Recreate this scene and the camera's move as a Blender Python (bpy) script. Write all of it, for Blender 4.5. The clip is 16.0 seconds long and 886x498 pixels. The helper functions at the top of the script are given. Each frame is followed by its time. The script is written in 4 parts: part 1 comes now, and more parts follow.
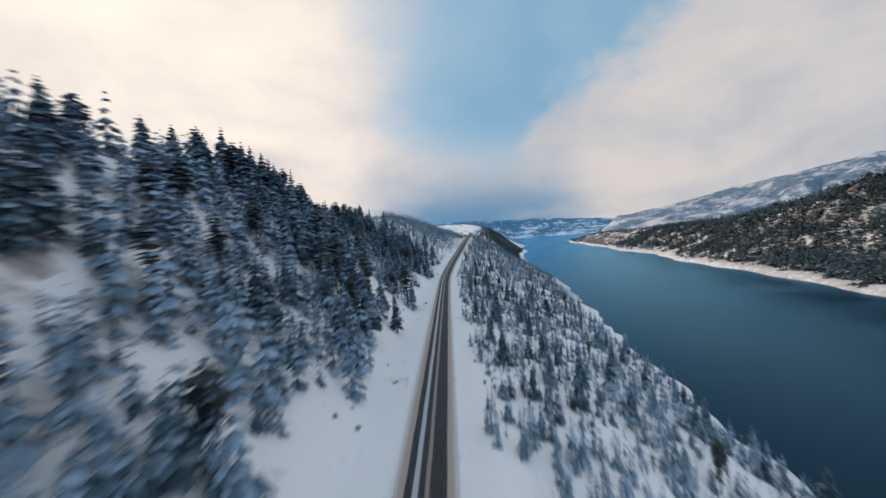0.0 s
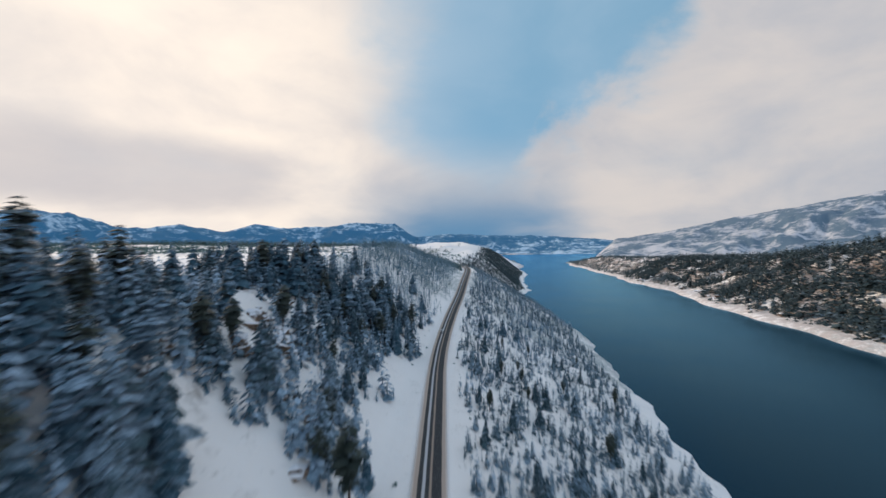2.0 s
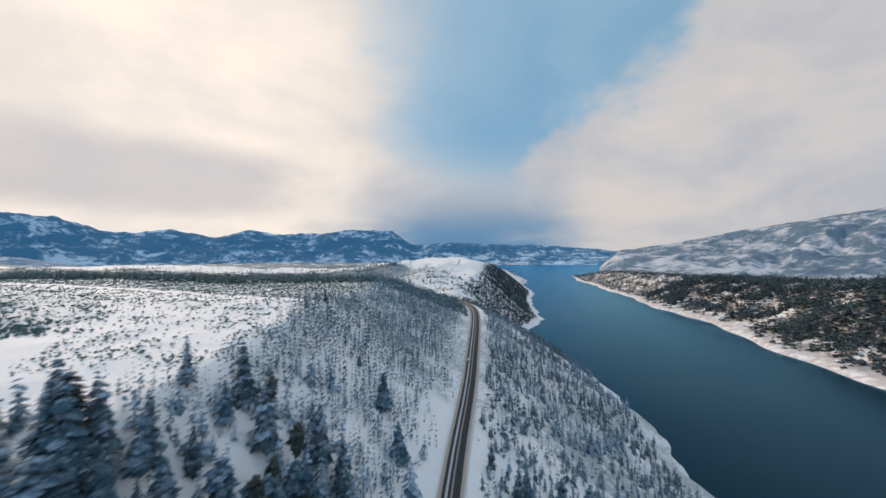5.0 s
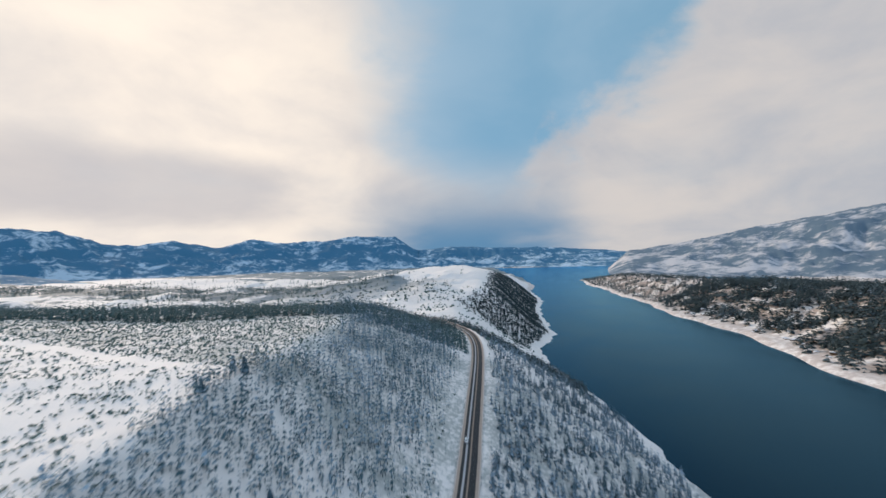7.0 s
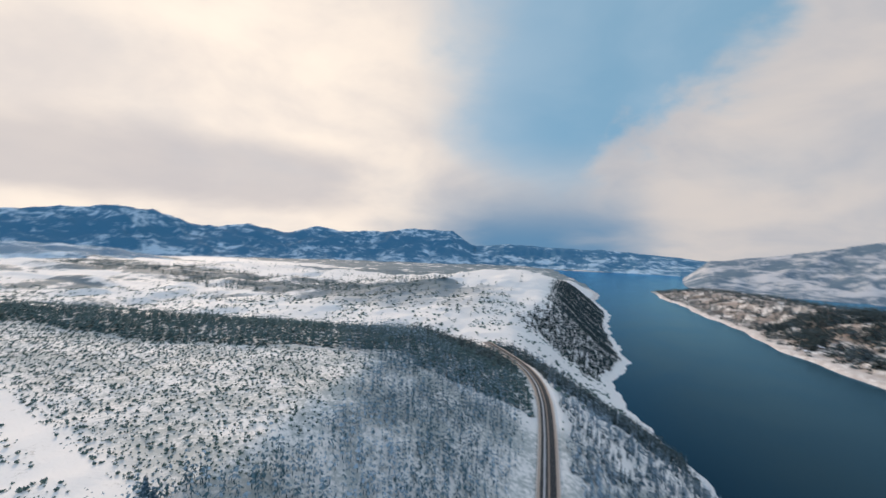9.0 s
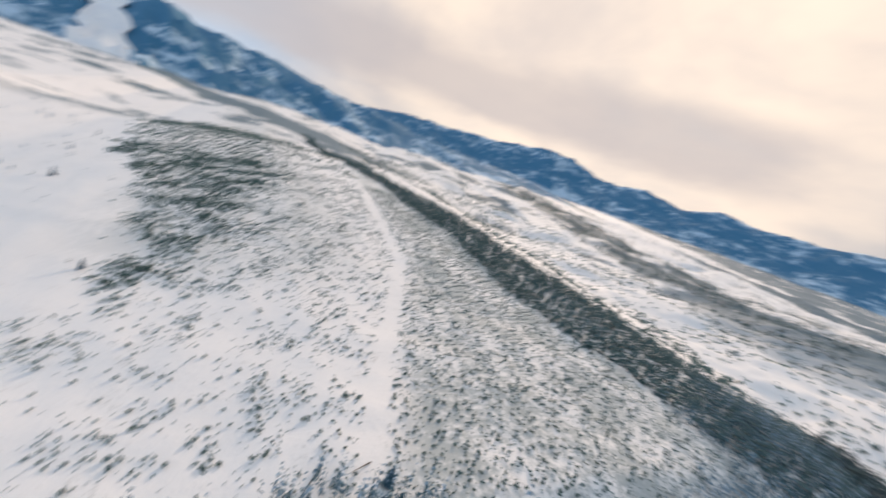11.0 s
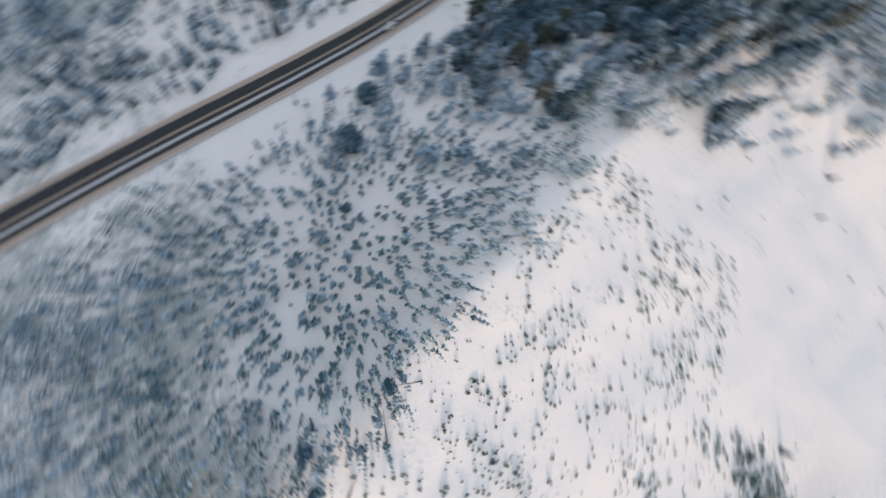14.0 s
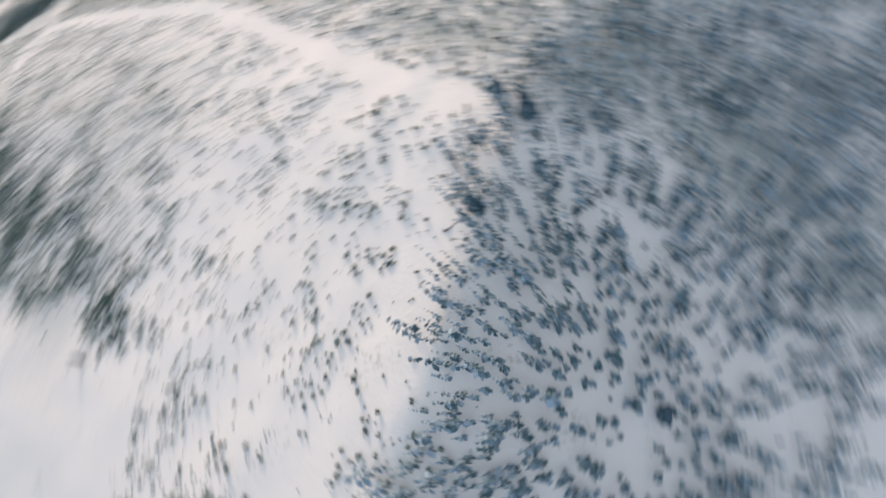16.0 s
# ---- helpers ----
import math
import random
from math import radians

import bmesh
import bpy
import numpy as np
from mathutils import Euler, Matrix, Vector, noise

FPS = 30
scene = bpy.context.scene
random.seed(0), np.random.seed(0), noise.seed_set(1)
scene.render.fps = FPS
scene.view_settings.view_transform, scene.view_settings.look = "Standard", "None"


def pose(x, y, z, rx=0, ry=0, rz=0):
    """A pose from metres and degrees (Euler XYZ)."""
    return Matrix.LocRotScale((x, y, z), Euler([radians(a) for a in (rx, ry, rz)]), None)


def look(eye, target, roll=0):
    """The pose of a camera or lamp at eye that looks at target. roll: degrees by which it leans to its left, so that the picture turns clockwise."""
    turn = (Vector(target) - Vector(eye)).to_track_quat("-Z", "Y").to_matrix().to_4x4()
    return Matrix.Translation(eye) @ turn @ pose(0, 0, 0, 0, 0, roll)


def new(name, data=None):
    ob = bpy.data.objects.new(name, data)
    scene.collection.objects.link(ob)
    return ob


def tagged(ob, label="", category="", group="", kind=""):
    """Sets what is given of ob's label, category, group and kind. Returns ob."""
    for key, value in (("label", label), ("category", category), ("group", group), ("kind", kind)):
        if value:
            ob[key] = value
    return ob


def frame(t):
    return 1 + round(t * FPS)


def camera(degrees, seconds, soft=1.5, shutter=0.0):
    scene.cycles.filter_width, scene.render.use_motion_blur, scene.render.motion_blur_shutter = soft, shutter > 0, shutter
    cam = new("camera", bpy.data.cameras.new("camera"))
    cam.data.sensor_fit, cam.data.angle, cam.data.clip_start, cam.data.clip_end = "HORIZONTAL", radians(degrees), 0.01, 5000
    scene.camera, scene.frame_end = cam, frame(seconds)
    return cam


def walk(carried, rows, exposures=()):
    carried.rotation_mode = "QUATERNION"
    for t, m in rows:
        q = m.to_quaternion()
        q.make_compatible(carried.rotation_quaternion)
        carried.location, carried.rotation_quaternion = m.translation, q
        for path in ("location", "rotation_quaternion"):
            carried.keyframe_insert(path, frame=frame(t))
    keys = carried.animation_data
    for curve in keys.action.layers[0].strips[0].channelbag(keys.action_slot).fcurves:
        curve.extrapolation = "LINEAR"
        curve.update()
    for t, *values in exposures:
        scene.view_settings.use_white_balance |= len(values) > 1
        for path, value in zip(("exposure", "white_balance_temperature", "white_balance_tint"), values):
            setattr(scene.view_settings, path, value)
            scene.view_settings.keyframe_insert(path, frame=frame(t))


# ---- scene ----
cam = camera(98.6, 16.0, shutter=0.72)
PATH = [
    (0.0, pose(0.00, 0.00, 54.89, 88.24, 4.14, 0.84)),
    (0.5, pose(0.43, 19.16, 59.06, 88.67, 2.83, 0.65)),
    (1.0, pose(0.42, 37.43, 63.39, 89.15, 1.82, 0.38)),
    (1.5, pose(0.00, 55.03, 67.81, 89.55, 1.00, 0.22)),
    (2.0, pose(-1.12, 72.58, 72.81, 89.69, 0.68, 0.02)),
    (2.5, pose(-1.36, 89.53, 76.21, 89.98, 0.50, 0.08)),
    (3.0, pose(-2.11, 105.26, 80.61, 90.10, 0.12, 0.02)),
    (3.5, pose(-2.21, 120.21, 85.33, 90.13, -0.01, -0.04)),
    (4.0, pose(-2.29, 134.93, 89.74, 90.18, 0.05, -0.12)),
    (4.2, pose(-2.70, 141.71, 90.07, 90.25, -0.06, -0.27)),
    (6.3, pose(4.97, 193.44, 95.18, 91.42, 0.42, -0.12)),
    (6.5, pose(5.90, 198.50, 96.34, 91.45, 0.90, 0.26)),
    (7.0, pose(5.45, 211.57, 99.62, 91.29, 1.48, 0.47)),
    (7.5, pose(4.90, 224.17, 103.26, 91.05, 1.72, 1.04)),
    (8.0, pose(3.82, 236.53, 106.81, 90.78, 1.69, 1.95)),
    (8.2, pose(3.94, 241.43, 108.07, 90.51, 1.50, 3.04)),
    (10.3, pose(-7.33, 275.63, 115.44, 85.23, -13.38, 34.65)),
    (10.5, pose(-9.06, 277.70, 116.87, 82.29, -14.24, 42.88)),
    (10.8, pose(-11.46, 279.99, 118.91, 78.60, -17.36, 57.22)),
    (11.0, pose(-12.60, 281.26, 119.98, 74.37, -18.35, 64.65)),
    (11.5, pose(-13.89, 283.91, 122.09, 64.40, -24.05, 90.33)),
    (12.0, pose(-16.37, 285.74, 123.78, 52.00, -27.46, 116.87)),
    (12.5, pose(-19.58, 286.34, 124.34, 39.48, -28.98, 141.66)),
    (13.0, pose(-23.11, 285.59, 124.78, 24.58, -28.28, 168.67)),
    (13.5, pose(-26.36, 283.91, 124.20, 9.84, -23.96, -163.67)),
    (14.0, pose(-29.71, 282.23, 122.51, 0.05, -14.76, -136.26)),
    (14.5, pose(-31.76, 280.13, 119.77, -4.01, -3.40, -106.64)),
    (15.0, pose(-31.82, 277.90, 116.21, -2.93, 7.18, -72.51)),
    (15.5, pose(-30.84, 275.96, 112.03, 5.05, 16.28, -31.43)),
    (16.0, pose(-28.29, 275.01, 107.02, 24.70, 24.20, 20.30)),
]
walk(cam, PATH, exposures=[(0.0, -0.02, 6150.0, 7.0), (8.2, -0.08, 6120.0, 6.0), (10.3, -0.03, 6520.0, 10.0), (12.5, 0.02, 6620.0, 10.0), (14.0, 0.12, 6680.0, 11.0), (15.2, 0.14, 6680.0, 11.0), (16.0, 0.05, 6680.0, 10.0)])

# ---- sky and sun ----
SUN_AZ, SUN_EL = 44.0, 17.0  # degrees to the left of +y, and above the horizon
world = bpy.data.worlds.new("winter_sky")
scene.world = world
world.use_nodes = True


class Net:
    """A small helper to wire shader nodes."""

    def __init__(self, tree):
        self.t = tree
        tree.nodes.clear()

    def n(self, kind, **values):
        node = self.t.nodes.new(kind)
        for key, value in values.items():
            setattr(node, key, value)
        return node

    def put(self, socket, value):
        if isinstance(value, bpy.types.NodeSocket):
            self.t.links.new(value, socket)
        else:
            socket.default_value = value

    def math(self, op, a, b=0.0, c=0.0, clamp=False):
        node = self.n("ShaderNodeMath", operation=op, use_clamp=clamp)
        for i, v in enumerate((a, b, c)):
            self.put(node.inputs[i], v)
        return node.outputs[0]

    def vmath(self, op, a, b=(0, 0, 0)):
        node = self.n("ShaderNodeVectorMath", operation=op)
        self.put(node.inputs[0], a)
        self.put(node.inputs[1], b)
        return node.outputs["Value"] if op in ("DOT_PRODUCT", "LENGTH") else node.outputs[0]

    def step(self, v, lo, hi, a=0.0, b=1.0):
        node = self.n("ShaderNodeMapRange", interpolation_type="SMOOTHSTEP")
        for i, x in enumerate((v, lo, hi, a, b)):
            self.put(node.inputs[i], x)
        return node.outputs[0]

    def mix(self, f, a, b, blend="MIX"):
        node = self.n("ShaderNodeMix", data_type="RGBA", blend_type=blend)
        self.put(node.inputs[0], f)
        self.put(node.inputs[6], a)
        self.put(node.inputs[7], b)
        return node.outputs[2]

    def noise(self, vec, scale, detail=4.0, rough=0.55, distort=0.0):
        node = self.n("ShaderNodeTexNoise")
        self.put(node.inputs["Vector"], vec)
        node.inputs["Scale"].default_value = scale
        node.inputs["Detail"].default_value = detail
        node.inputs["Roughness"].default_value = rough
        node.inputs["Distortion"].default_value = distort
        return node.outputs[0]

    def xyz(self, v):
        node = self.n("ShaderNodeSeparateXYZ")
        self.put(node.inputs[0], v)
        return node.outputs

    def vec(self, x, y, z):
        node = self.n("ShaderNodeCombineXYZ")
        for i, v in enumerate((x, y, z)):
            self.put(node.inputs[i], v)
        return node.outputs[0]


def rgb(r, g, b):
    return (r, g, b, 1.0)


def build_sky():
    w = Net(world.node_tree)
    out = w.n("ShaderNodeOutputWorld")
    back = w.n("ShaderNodeBackground")
    sky = w.n("ShaderNodeTexSky", sky_type="NISHITA", sun_disc=False)
    sky.sun_elevation, sky.sun_rotation = radians(SUN_EL), radians(-SUN_AZ)
    sky.altitude, sky.air_density, sky.dust_density, sky.ozone_density = 2700.0, 1.0, 0.6, 2.5
    d = w.n("ShaderNodeTexCoord").outputs["Generated"]
    x, y, z = w.xyz(d)
    # clouds lie on a flat deck: its plane coordinates
    zz = w.math("ADD", w.math("MAXIMUM", z, 0.0), 0.30)
    deck = w.vec(w.math("DIVIDE", x, zz), w.math("DIVIDE", y, zz), w.math("MULTIPLY", z, 1.2))
    big = w.noise(deck, 0.95, 4, 0.5, 0.4)
    fine = w.noise(deck, 2.4, 5, 0.45, 0.3)
    puff = w.noise(deck, 1.5, 5, 0.5, 0.5)
    # a long rift between two cloud banks runs ahead along the lake
    az = w.math("ARCTAN2", x, y)
    wob = w.math("ADD", w.math("MULTIPLY", w.math("SUBTRACT", big, 0.5), 0.30), w.math("MULTIPLY", w.math("SUBTRACT", fine, 0.5), 0.16))
    lump = w.math("SUBTRACT", w.noise(w.vmath("MULTIPLY", d, (1.0, 1.0, 1.6)), 3.2, 6, 0.58, 0.3), 0.5)
    left = w.math("SUBTRACT", az, w.step(z, 0.08, 0.34, -0.02, -0.15))
    right = w.math("SUBTRACT", w.math("MULTIPLY_ADD", z, 1.22, 0.03), az)
    open_left = w.step(w.math("ADD", left, w.math("MULTIPLY_ADD", lump, 0.4, wob)), -0.12, 0.20)
    open_right = w.step(w.math("ADD", right, w.math("MULTIPLY_ADD", lump, 0.75, w.math("MULTIPLY", wob, 0.5))), -0.06, 0.14)
    gate = w.math("MULTIPLY", w.math("MULTIPLY", open_left, open_right), w.step(w.math("ADD", z, w.math("MULTIPLY", wob, 0.4)), 0.04, 0.30))
    rift = w.math("SUBTRACT", 1.0, gate)
    veil = w.step(w.math("ADD", big, w.math("MULTIPLY", fine, 0.4)), 0.40, 0.75, 0.88, 1.0)
    cover = w.math("MULTIPLY", rift, veil)
    # colour of the cloud: creamy towards the sun, grey-rose away from it
    sx, sy = -math.sin(radians(SUN_AZ)), math.cos(radians(SUN_AZ))
    ce, se = math.cos(radians(SUN_EL)), math.sin(radians(SUN_EL))
    toward = w.vmath("DOT_PRODUCT", d, (sx * ce, sy * ce, se))
    glow = w.step(toward, 0.66, 1.02)
    shade = w.step(w.math("ADD", w.math("MULTIPLY", puff, 0.45), w.math("ADD", w.math("MULTIPLY", fine, 0.06), w.math("MULTIPLY", lump, 0.55))), 0.05, 0.42)
    far = w.mix(shade, rgb(0.49, 0.49, 0.53), rgb(0.74, 0.65, 0.60))
    back_sky = w.mix(shade, rgb(0.46, 0.62, 0.84), rgb(0.60, 0.73, 0.90))
    far = w.mix(w.step(y, 0.35, -0.25), far, back_sky)
    near = w.mix(shade, rgb(0.86, 0.75, 0.69), rgb(1.20, 1.00, 0.83))
    cloud = w.mix(glow, far, near)
    # a grey bank low in front of the bright cloud
    grey = w.math("MULTIPLY", w.step(w.math("ADD", az, wob), -0.28, -0.50), w.math("MULTIPLY", w.step(w.math("ADD", z, w.math("MULTIPLY", wob, 0.35)), 0.06, 0.12), w.step(w.math("ADD", z, w.math("MULTIPLY", wob, 0.35)), 0.27, 0.19)))
    cloud = w.mix(w.math("MULTIPLY", grey, 0.7), cloud, rgb(0.58, 0.53, 0.54))
    # a darker slate bank low over the far end of the lake
    low = w.math("MULTIPLY", w.step(w.math("ABSOLUTE", w.math("SUBTRACT", w.math("ADD", az, wob), 0.06)), 0.05, 0.42, 1.0, 0.0), w.step(z, 0.03, 0.21, 1.0, 0.0))
    cloud = w.mix(w.math("MULTIPLY", low, 0.95), cloud, rgb(0.115, 0.26, 0.43))
    blue = w.vmath("MULTIPLY", sky.outputs[0], (0.085, 0.095, 0.105))
    thin = w.mix(0.85, blue, rgb(0.27, 0.46, 0.61))
    # a thin milky veil over the side of the rift that lies nearer the sun
    thin = w.mix(w.step(left, 0.30, -0.02, 0.0, 0.55), thin, rgb(0.52, 0.60, 0.68))
    thin = w.mix(w.math("MULTIPLY", w.step(w.math("ADD", w.math("MULTIPLY", fine, 0.5), w.math("MULTIPLY", puff, 0.5)), 0.42, 0.66), 0.4), thin, rgb(0.46, 0.57, 0.68))
    thin = w.mix(w.math("MULTIPLY", low, 0.85), thin, rgb(0.15, 0.29, 0.45))
    col = w.mix(cover, thin, cloud)
    w.put(back.inputs[0], col)
    back.inputs[1].default_value = 1.0
    w.put(out.inputs[0], back.outputs[0])


build_sky()
sun_data = bpy.data.lights.new("sun", "SUN")
sun_data.energy, sun_data.angle, sun_data.color = 3.0, radians(11), (1.0, 0.76, 0.57)
sun = new("sun", sun_data)
sun.matrix_world = look((0, 0, 400), (math.sin(radians(SUN_AZ)) * 400 * math.cos(radians(SUN_EL)), -math.cos(radians(SUN_AZ)) * 400 * math.cos(radians(SUN_EL)), 400 - 400 * math.sin(radians(SUN_EL))))

# ---- materials ----


def material(name, base, rough=0.9):
    """A principled material and its net."""
    mat = bpy.data.materials.new(name)
    mat.use_nodes = True
    w = Net(mat.node_tree)
    out = w.n("ShaderNodeOutputMaterial")
    bsdf = w.n("ShaderNodeBsdfPrincipled")
    w.put(out.inputs[0], bsdf.outputs[0])
    bsdf.inputs["Base Color"].default_value = base
    bsdf.inputs["Roughness"].default_value = rough
    w.bsdf = bsdf
    w.place = w.n("ShaderNodeTexCoord").outputs["Object"]
    return mat, w


def bump(w, height, strength=0.4, distance=0.2):
    node = w.n("ShaderNodeBump")
    node.inputs["Strength"].default_value = strength
    node.inputs["Distance"].default_value = distance
    w.put(node.inputs["Height"], height)
    w.put(w.bsdf.inputs["Normal"], node.outputs[0])


def snow_ground():
    mat, w = material("snow_ground", rgb(0.8, 0.8, 0.82), 0.85)
    p = w.place
    x, y, z = w.xyz(p)
    wide = w.noise(p, 0.02, 5, 0.6)
    mid = w.noise(p, 0.16, 5, 0.6)
    fine = w.noise(p, 1.6, 4, 0.6)
    snow = w.mix(wide, rgb(0.81, 0.775, 0.75), rgb(0.90, 0.855, 0.82))
    # grass and litter poking through
    grass = w.math("MULTIPLY", w.step(w.math("ADD", w.math("MULTIPLY", mid, 0.6), w.math("MULTIPLY", fine, 0.5)), 0.62, 0.78), 0.55)
    snow = w.mix(grass, snow, rgb(0.24, 0.22, 0.18))
    # dry sage litter over the meadow
    edge = w.math("MINIMUM", w.math("MULTIPLY_ADD", x, -0.4, 284.6), 350.0)
    wedge = w.math("MULTIPLY", w.step(w.math("SUBTRACT", y, edge), 0.0, 10.0), w.math("MULTIPLY", w.step(y, 398.0, 388.0), w.step(x, -430.0, -340.0)))
    patch = w.math("MULTIPLY", w.step(x, -100.0, -140.0), w.math("MULTIPLY", w.step(y, 236.0, 264.0), w.step(y, 334.0, 302.0)))
    meadow = w.math("MAXIMUM", wedge, w.math("MULTIPLY", patch, 0.6))
    litter = w.step(w.math("ADD", w.math("MULTIPLY", w.noise(p, 0.06, 4), 0.45), w.math("MULTIPLY", w.noise(p, 0.7, 5, 0.7), 0.6)), 0.44, 0.60)
    snow = w.mix(w.math("MULTIPLY", w.math("MULTIPLY", meadow, litter), 0.64), snow, rgb(0.19, 0.24, 0.235))
    # bare soil and rock on steep banks
    geo = w.n("ShaderNodeNewGeometry")
    nz = w.xyz(geo.outputs["True Normal"])[2]
    steep = w.math("MULTIPLY", w.step(w.math("ADD", nz, w.math("MULTIPLY", w.math("SUBTRACT", mid, 0.5), 0.5)), 0.62, 0.5), w.math("MULTIPLY", w.step(x, -300.0, -240.0), 0.7))
    col = w.mix(steep, snow, rgb(0.19, 0.15, 0.12))
    # dry grass and earth on the opposite shore
    earth = w.math("MULTIPLY", w.step(x, 262.0, 300.0), w.step(w.noise(p, 0.03, 6, 0.65), 0.42, 0.55))
    earth = w.math("MULTIPLY", earth, w.math("MULTIPLY", w.step(z, 2.0, 6.0), w.math("MULTIPLY", w.step(y, 1700.0, 1500.0), w.step(y, 300.0, 420.0))))
    col = w.mix(w.math("MULTIPLY", earth, 0.75), col, rgb(0.20, 0.145, 0.115))
    # sand showing through the snow along the opposite beach
    beach = w.math("MULTIPLY", w.step(x, 225.0, 235.0), w.math("MULTIPLY", w.step(z, 6.0, 3.0), w.step(mid, 0.30, 0.62)))
    col = w.mix(w.math("MULTIPLY", beach, 0.75), col, rgb(0.42, 0.35, 0.32))
    # far land carries woods seen as dark patches
    dist = w.math("MAXIMUM", w.step(y, 560.0, 760.0), w.step(x, -330.0, -420.0))
    woods = w.noise(p, 0.009, 9, 0.68, 0.4)
    belt = w.noise(w.vmath("MULTIPLY", p, (0.35, 1.0, 1.0)), 0.006, 8, 0.6)
    # wood belts, open fields and a frozen lake lie across the valley in turn
    lie = w.math("ADD", y, w.math("MULTIPLY", w.math("SUBTRACT", belt, 0.5), 320.0))
    lie = w.math("MULTIPLY_ADD", x, 0.45, lie)
    bands = w.n("ShaderNodeValToRGB")
    w.put(bands.inputs[0], w.math("DIVIDE", lie, 4000.0))
    tone = bands.color_ramp
    steps = ((0.0, 0.46), (0.10, 0.46), (0.135, 0.44), (0.148, 0.66), (0.185, 0.62), (0.20, 0.22), (0.265, 0.22), (0.28, 0.78), (0.33, 0.74), (0.35, 0.30), (0.42, 0.34), (0.46, 0.72), (1.0, 0.66))
    while len(tone.elements) < len(steps):
        tone.elements.new(0.5)
    for e, (at, v) in zip(tone.elements, steps):
        e.position, e.color = at, rgb(v, v, v)
    cut = w.step(w.math("ADD", w.math("MULTIPLY", woods, 0.9), w.math("MULTIPLY", bands.outputs[0], 0.5)), 0.70, 0.76)
    west = w.step(x, 30.0, -80.0)
    cut = w.math("MULTIPLY", cut, w.math("MAXIMUM", west, w.step(y, 1500.0, 1700.0)))
    # a long wood at the foot of the western hill
    strip = w.math("MULTIPLY_ADD", x, -0.53, w.math("ADD", y, w.math("MULTIPLY", w.math("SUBTRACT", woods, 0.5), 260.0)))
    long_wood = w.math("MULTIPLY", w.math("MULTIPLY", w.step(strip, 670.0, 700.0), w.step(strip, 860.0, 830.0)), w.step(x, -560.0, -640.0))
    cut = w.math("MAXIMUM", cut, long_wood)
    col = w.mix(w.math("MULTIPLY", cut, w.math("MULTIPLY", dist, 0.9)), col, rgb(0.045, 0.11, 0.15))
    w.put(w.bsdf.inputs["Base Color"], col)
    bump(w, w.math("ADD", mid, w.math("MULTIPLY", fine, 0.25)), 0.5, 0.5)
    return mat


def lake_water():
    """Deep blue body colour under a rippled, blue-tinted gloss."""
    mat, w = material("lake_water", rgb(0.01, 0.04, 0.07), 0.12)
    p = w.place
    body = w.n("ShaderNodeBsdfDiffuse")
    gloss = w.n("ShaderNodeBsdfGlossy")
    fres = w.n("ShaderNodeFresnel")
    both = w.n("ShaderNodeMixShader")
    out = [n for n in mat.node_tree.nodes if n.type == "OUTPUT_MATERIAL"][0]
    fres.inputs["IOR"].default_value = 1.28
    w.put(body.inputs["Color"], w.mix(w.noise(p, 0.008, 4), rgb(0.002, 0.010, 0.020), rgb(0.004, 0.020, 0.036)))
    gloss.inputs["Color"].default_value = rgb(0.33, 0.70, 0.99)
    w.put(gloss.inputs["Roughness"], w.step(w.noise(p, 0.02, 4), 0.3, 0.7, 0.12, 0.26))
    rip = w.n("ShaderNodeBump")
    rip.inputs["Strength"].default_value, rip.inputs["Distance"].default_value = 0.22, 0.25
    w.put(rip.inputs["Height"], w.math("ADD", w.noise(w.vmath("MULTIPLY", p, (1.0, 0.6, 1.0)), 0.9, 4, 0.6), w.math("MULTIPLY", w.noise(p, 3.5, 2), 0.4)))
    w.put(gloss.inputs["Normal"], rip.outputs[0])
    w.put(both.inputs[0], fres.outputs[0])
    w.put(both.inputs[1], body.outputs[0])
    w.put(both.inputs[2], gloss.outputs[0])
    mat.node_tree.nodes.remove(w.bsdf)
    w.put(out.inputs[0], both.outputs[0])
    return mat


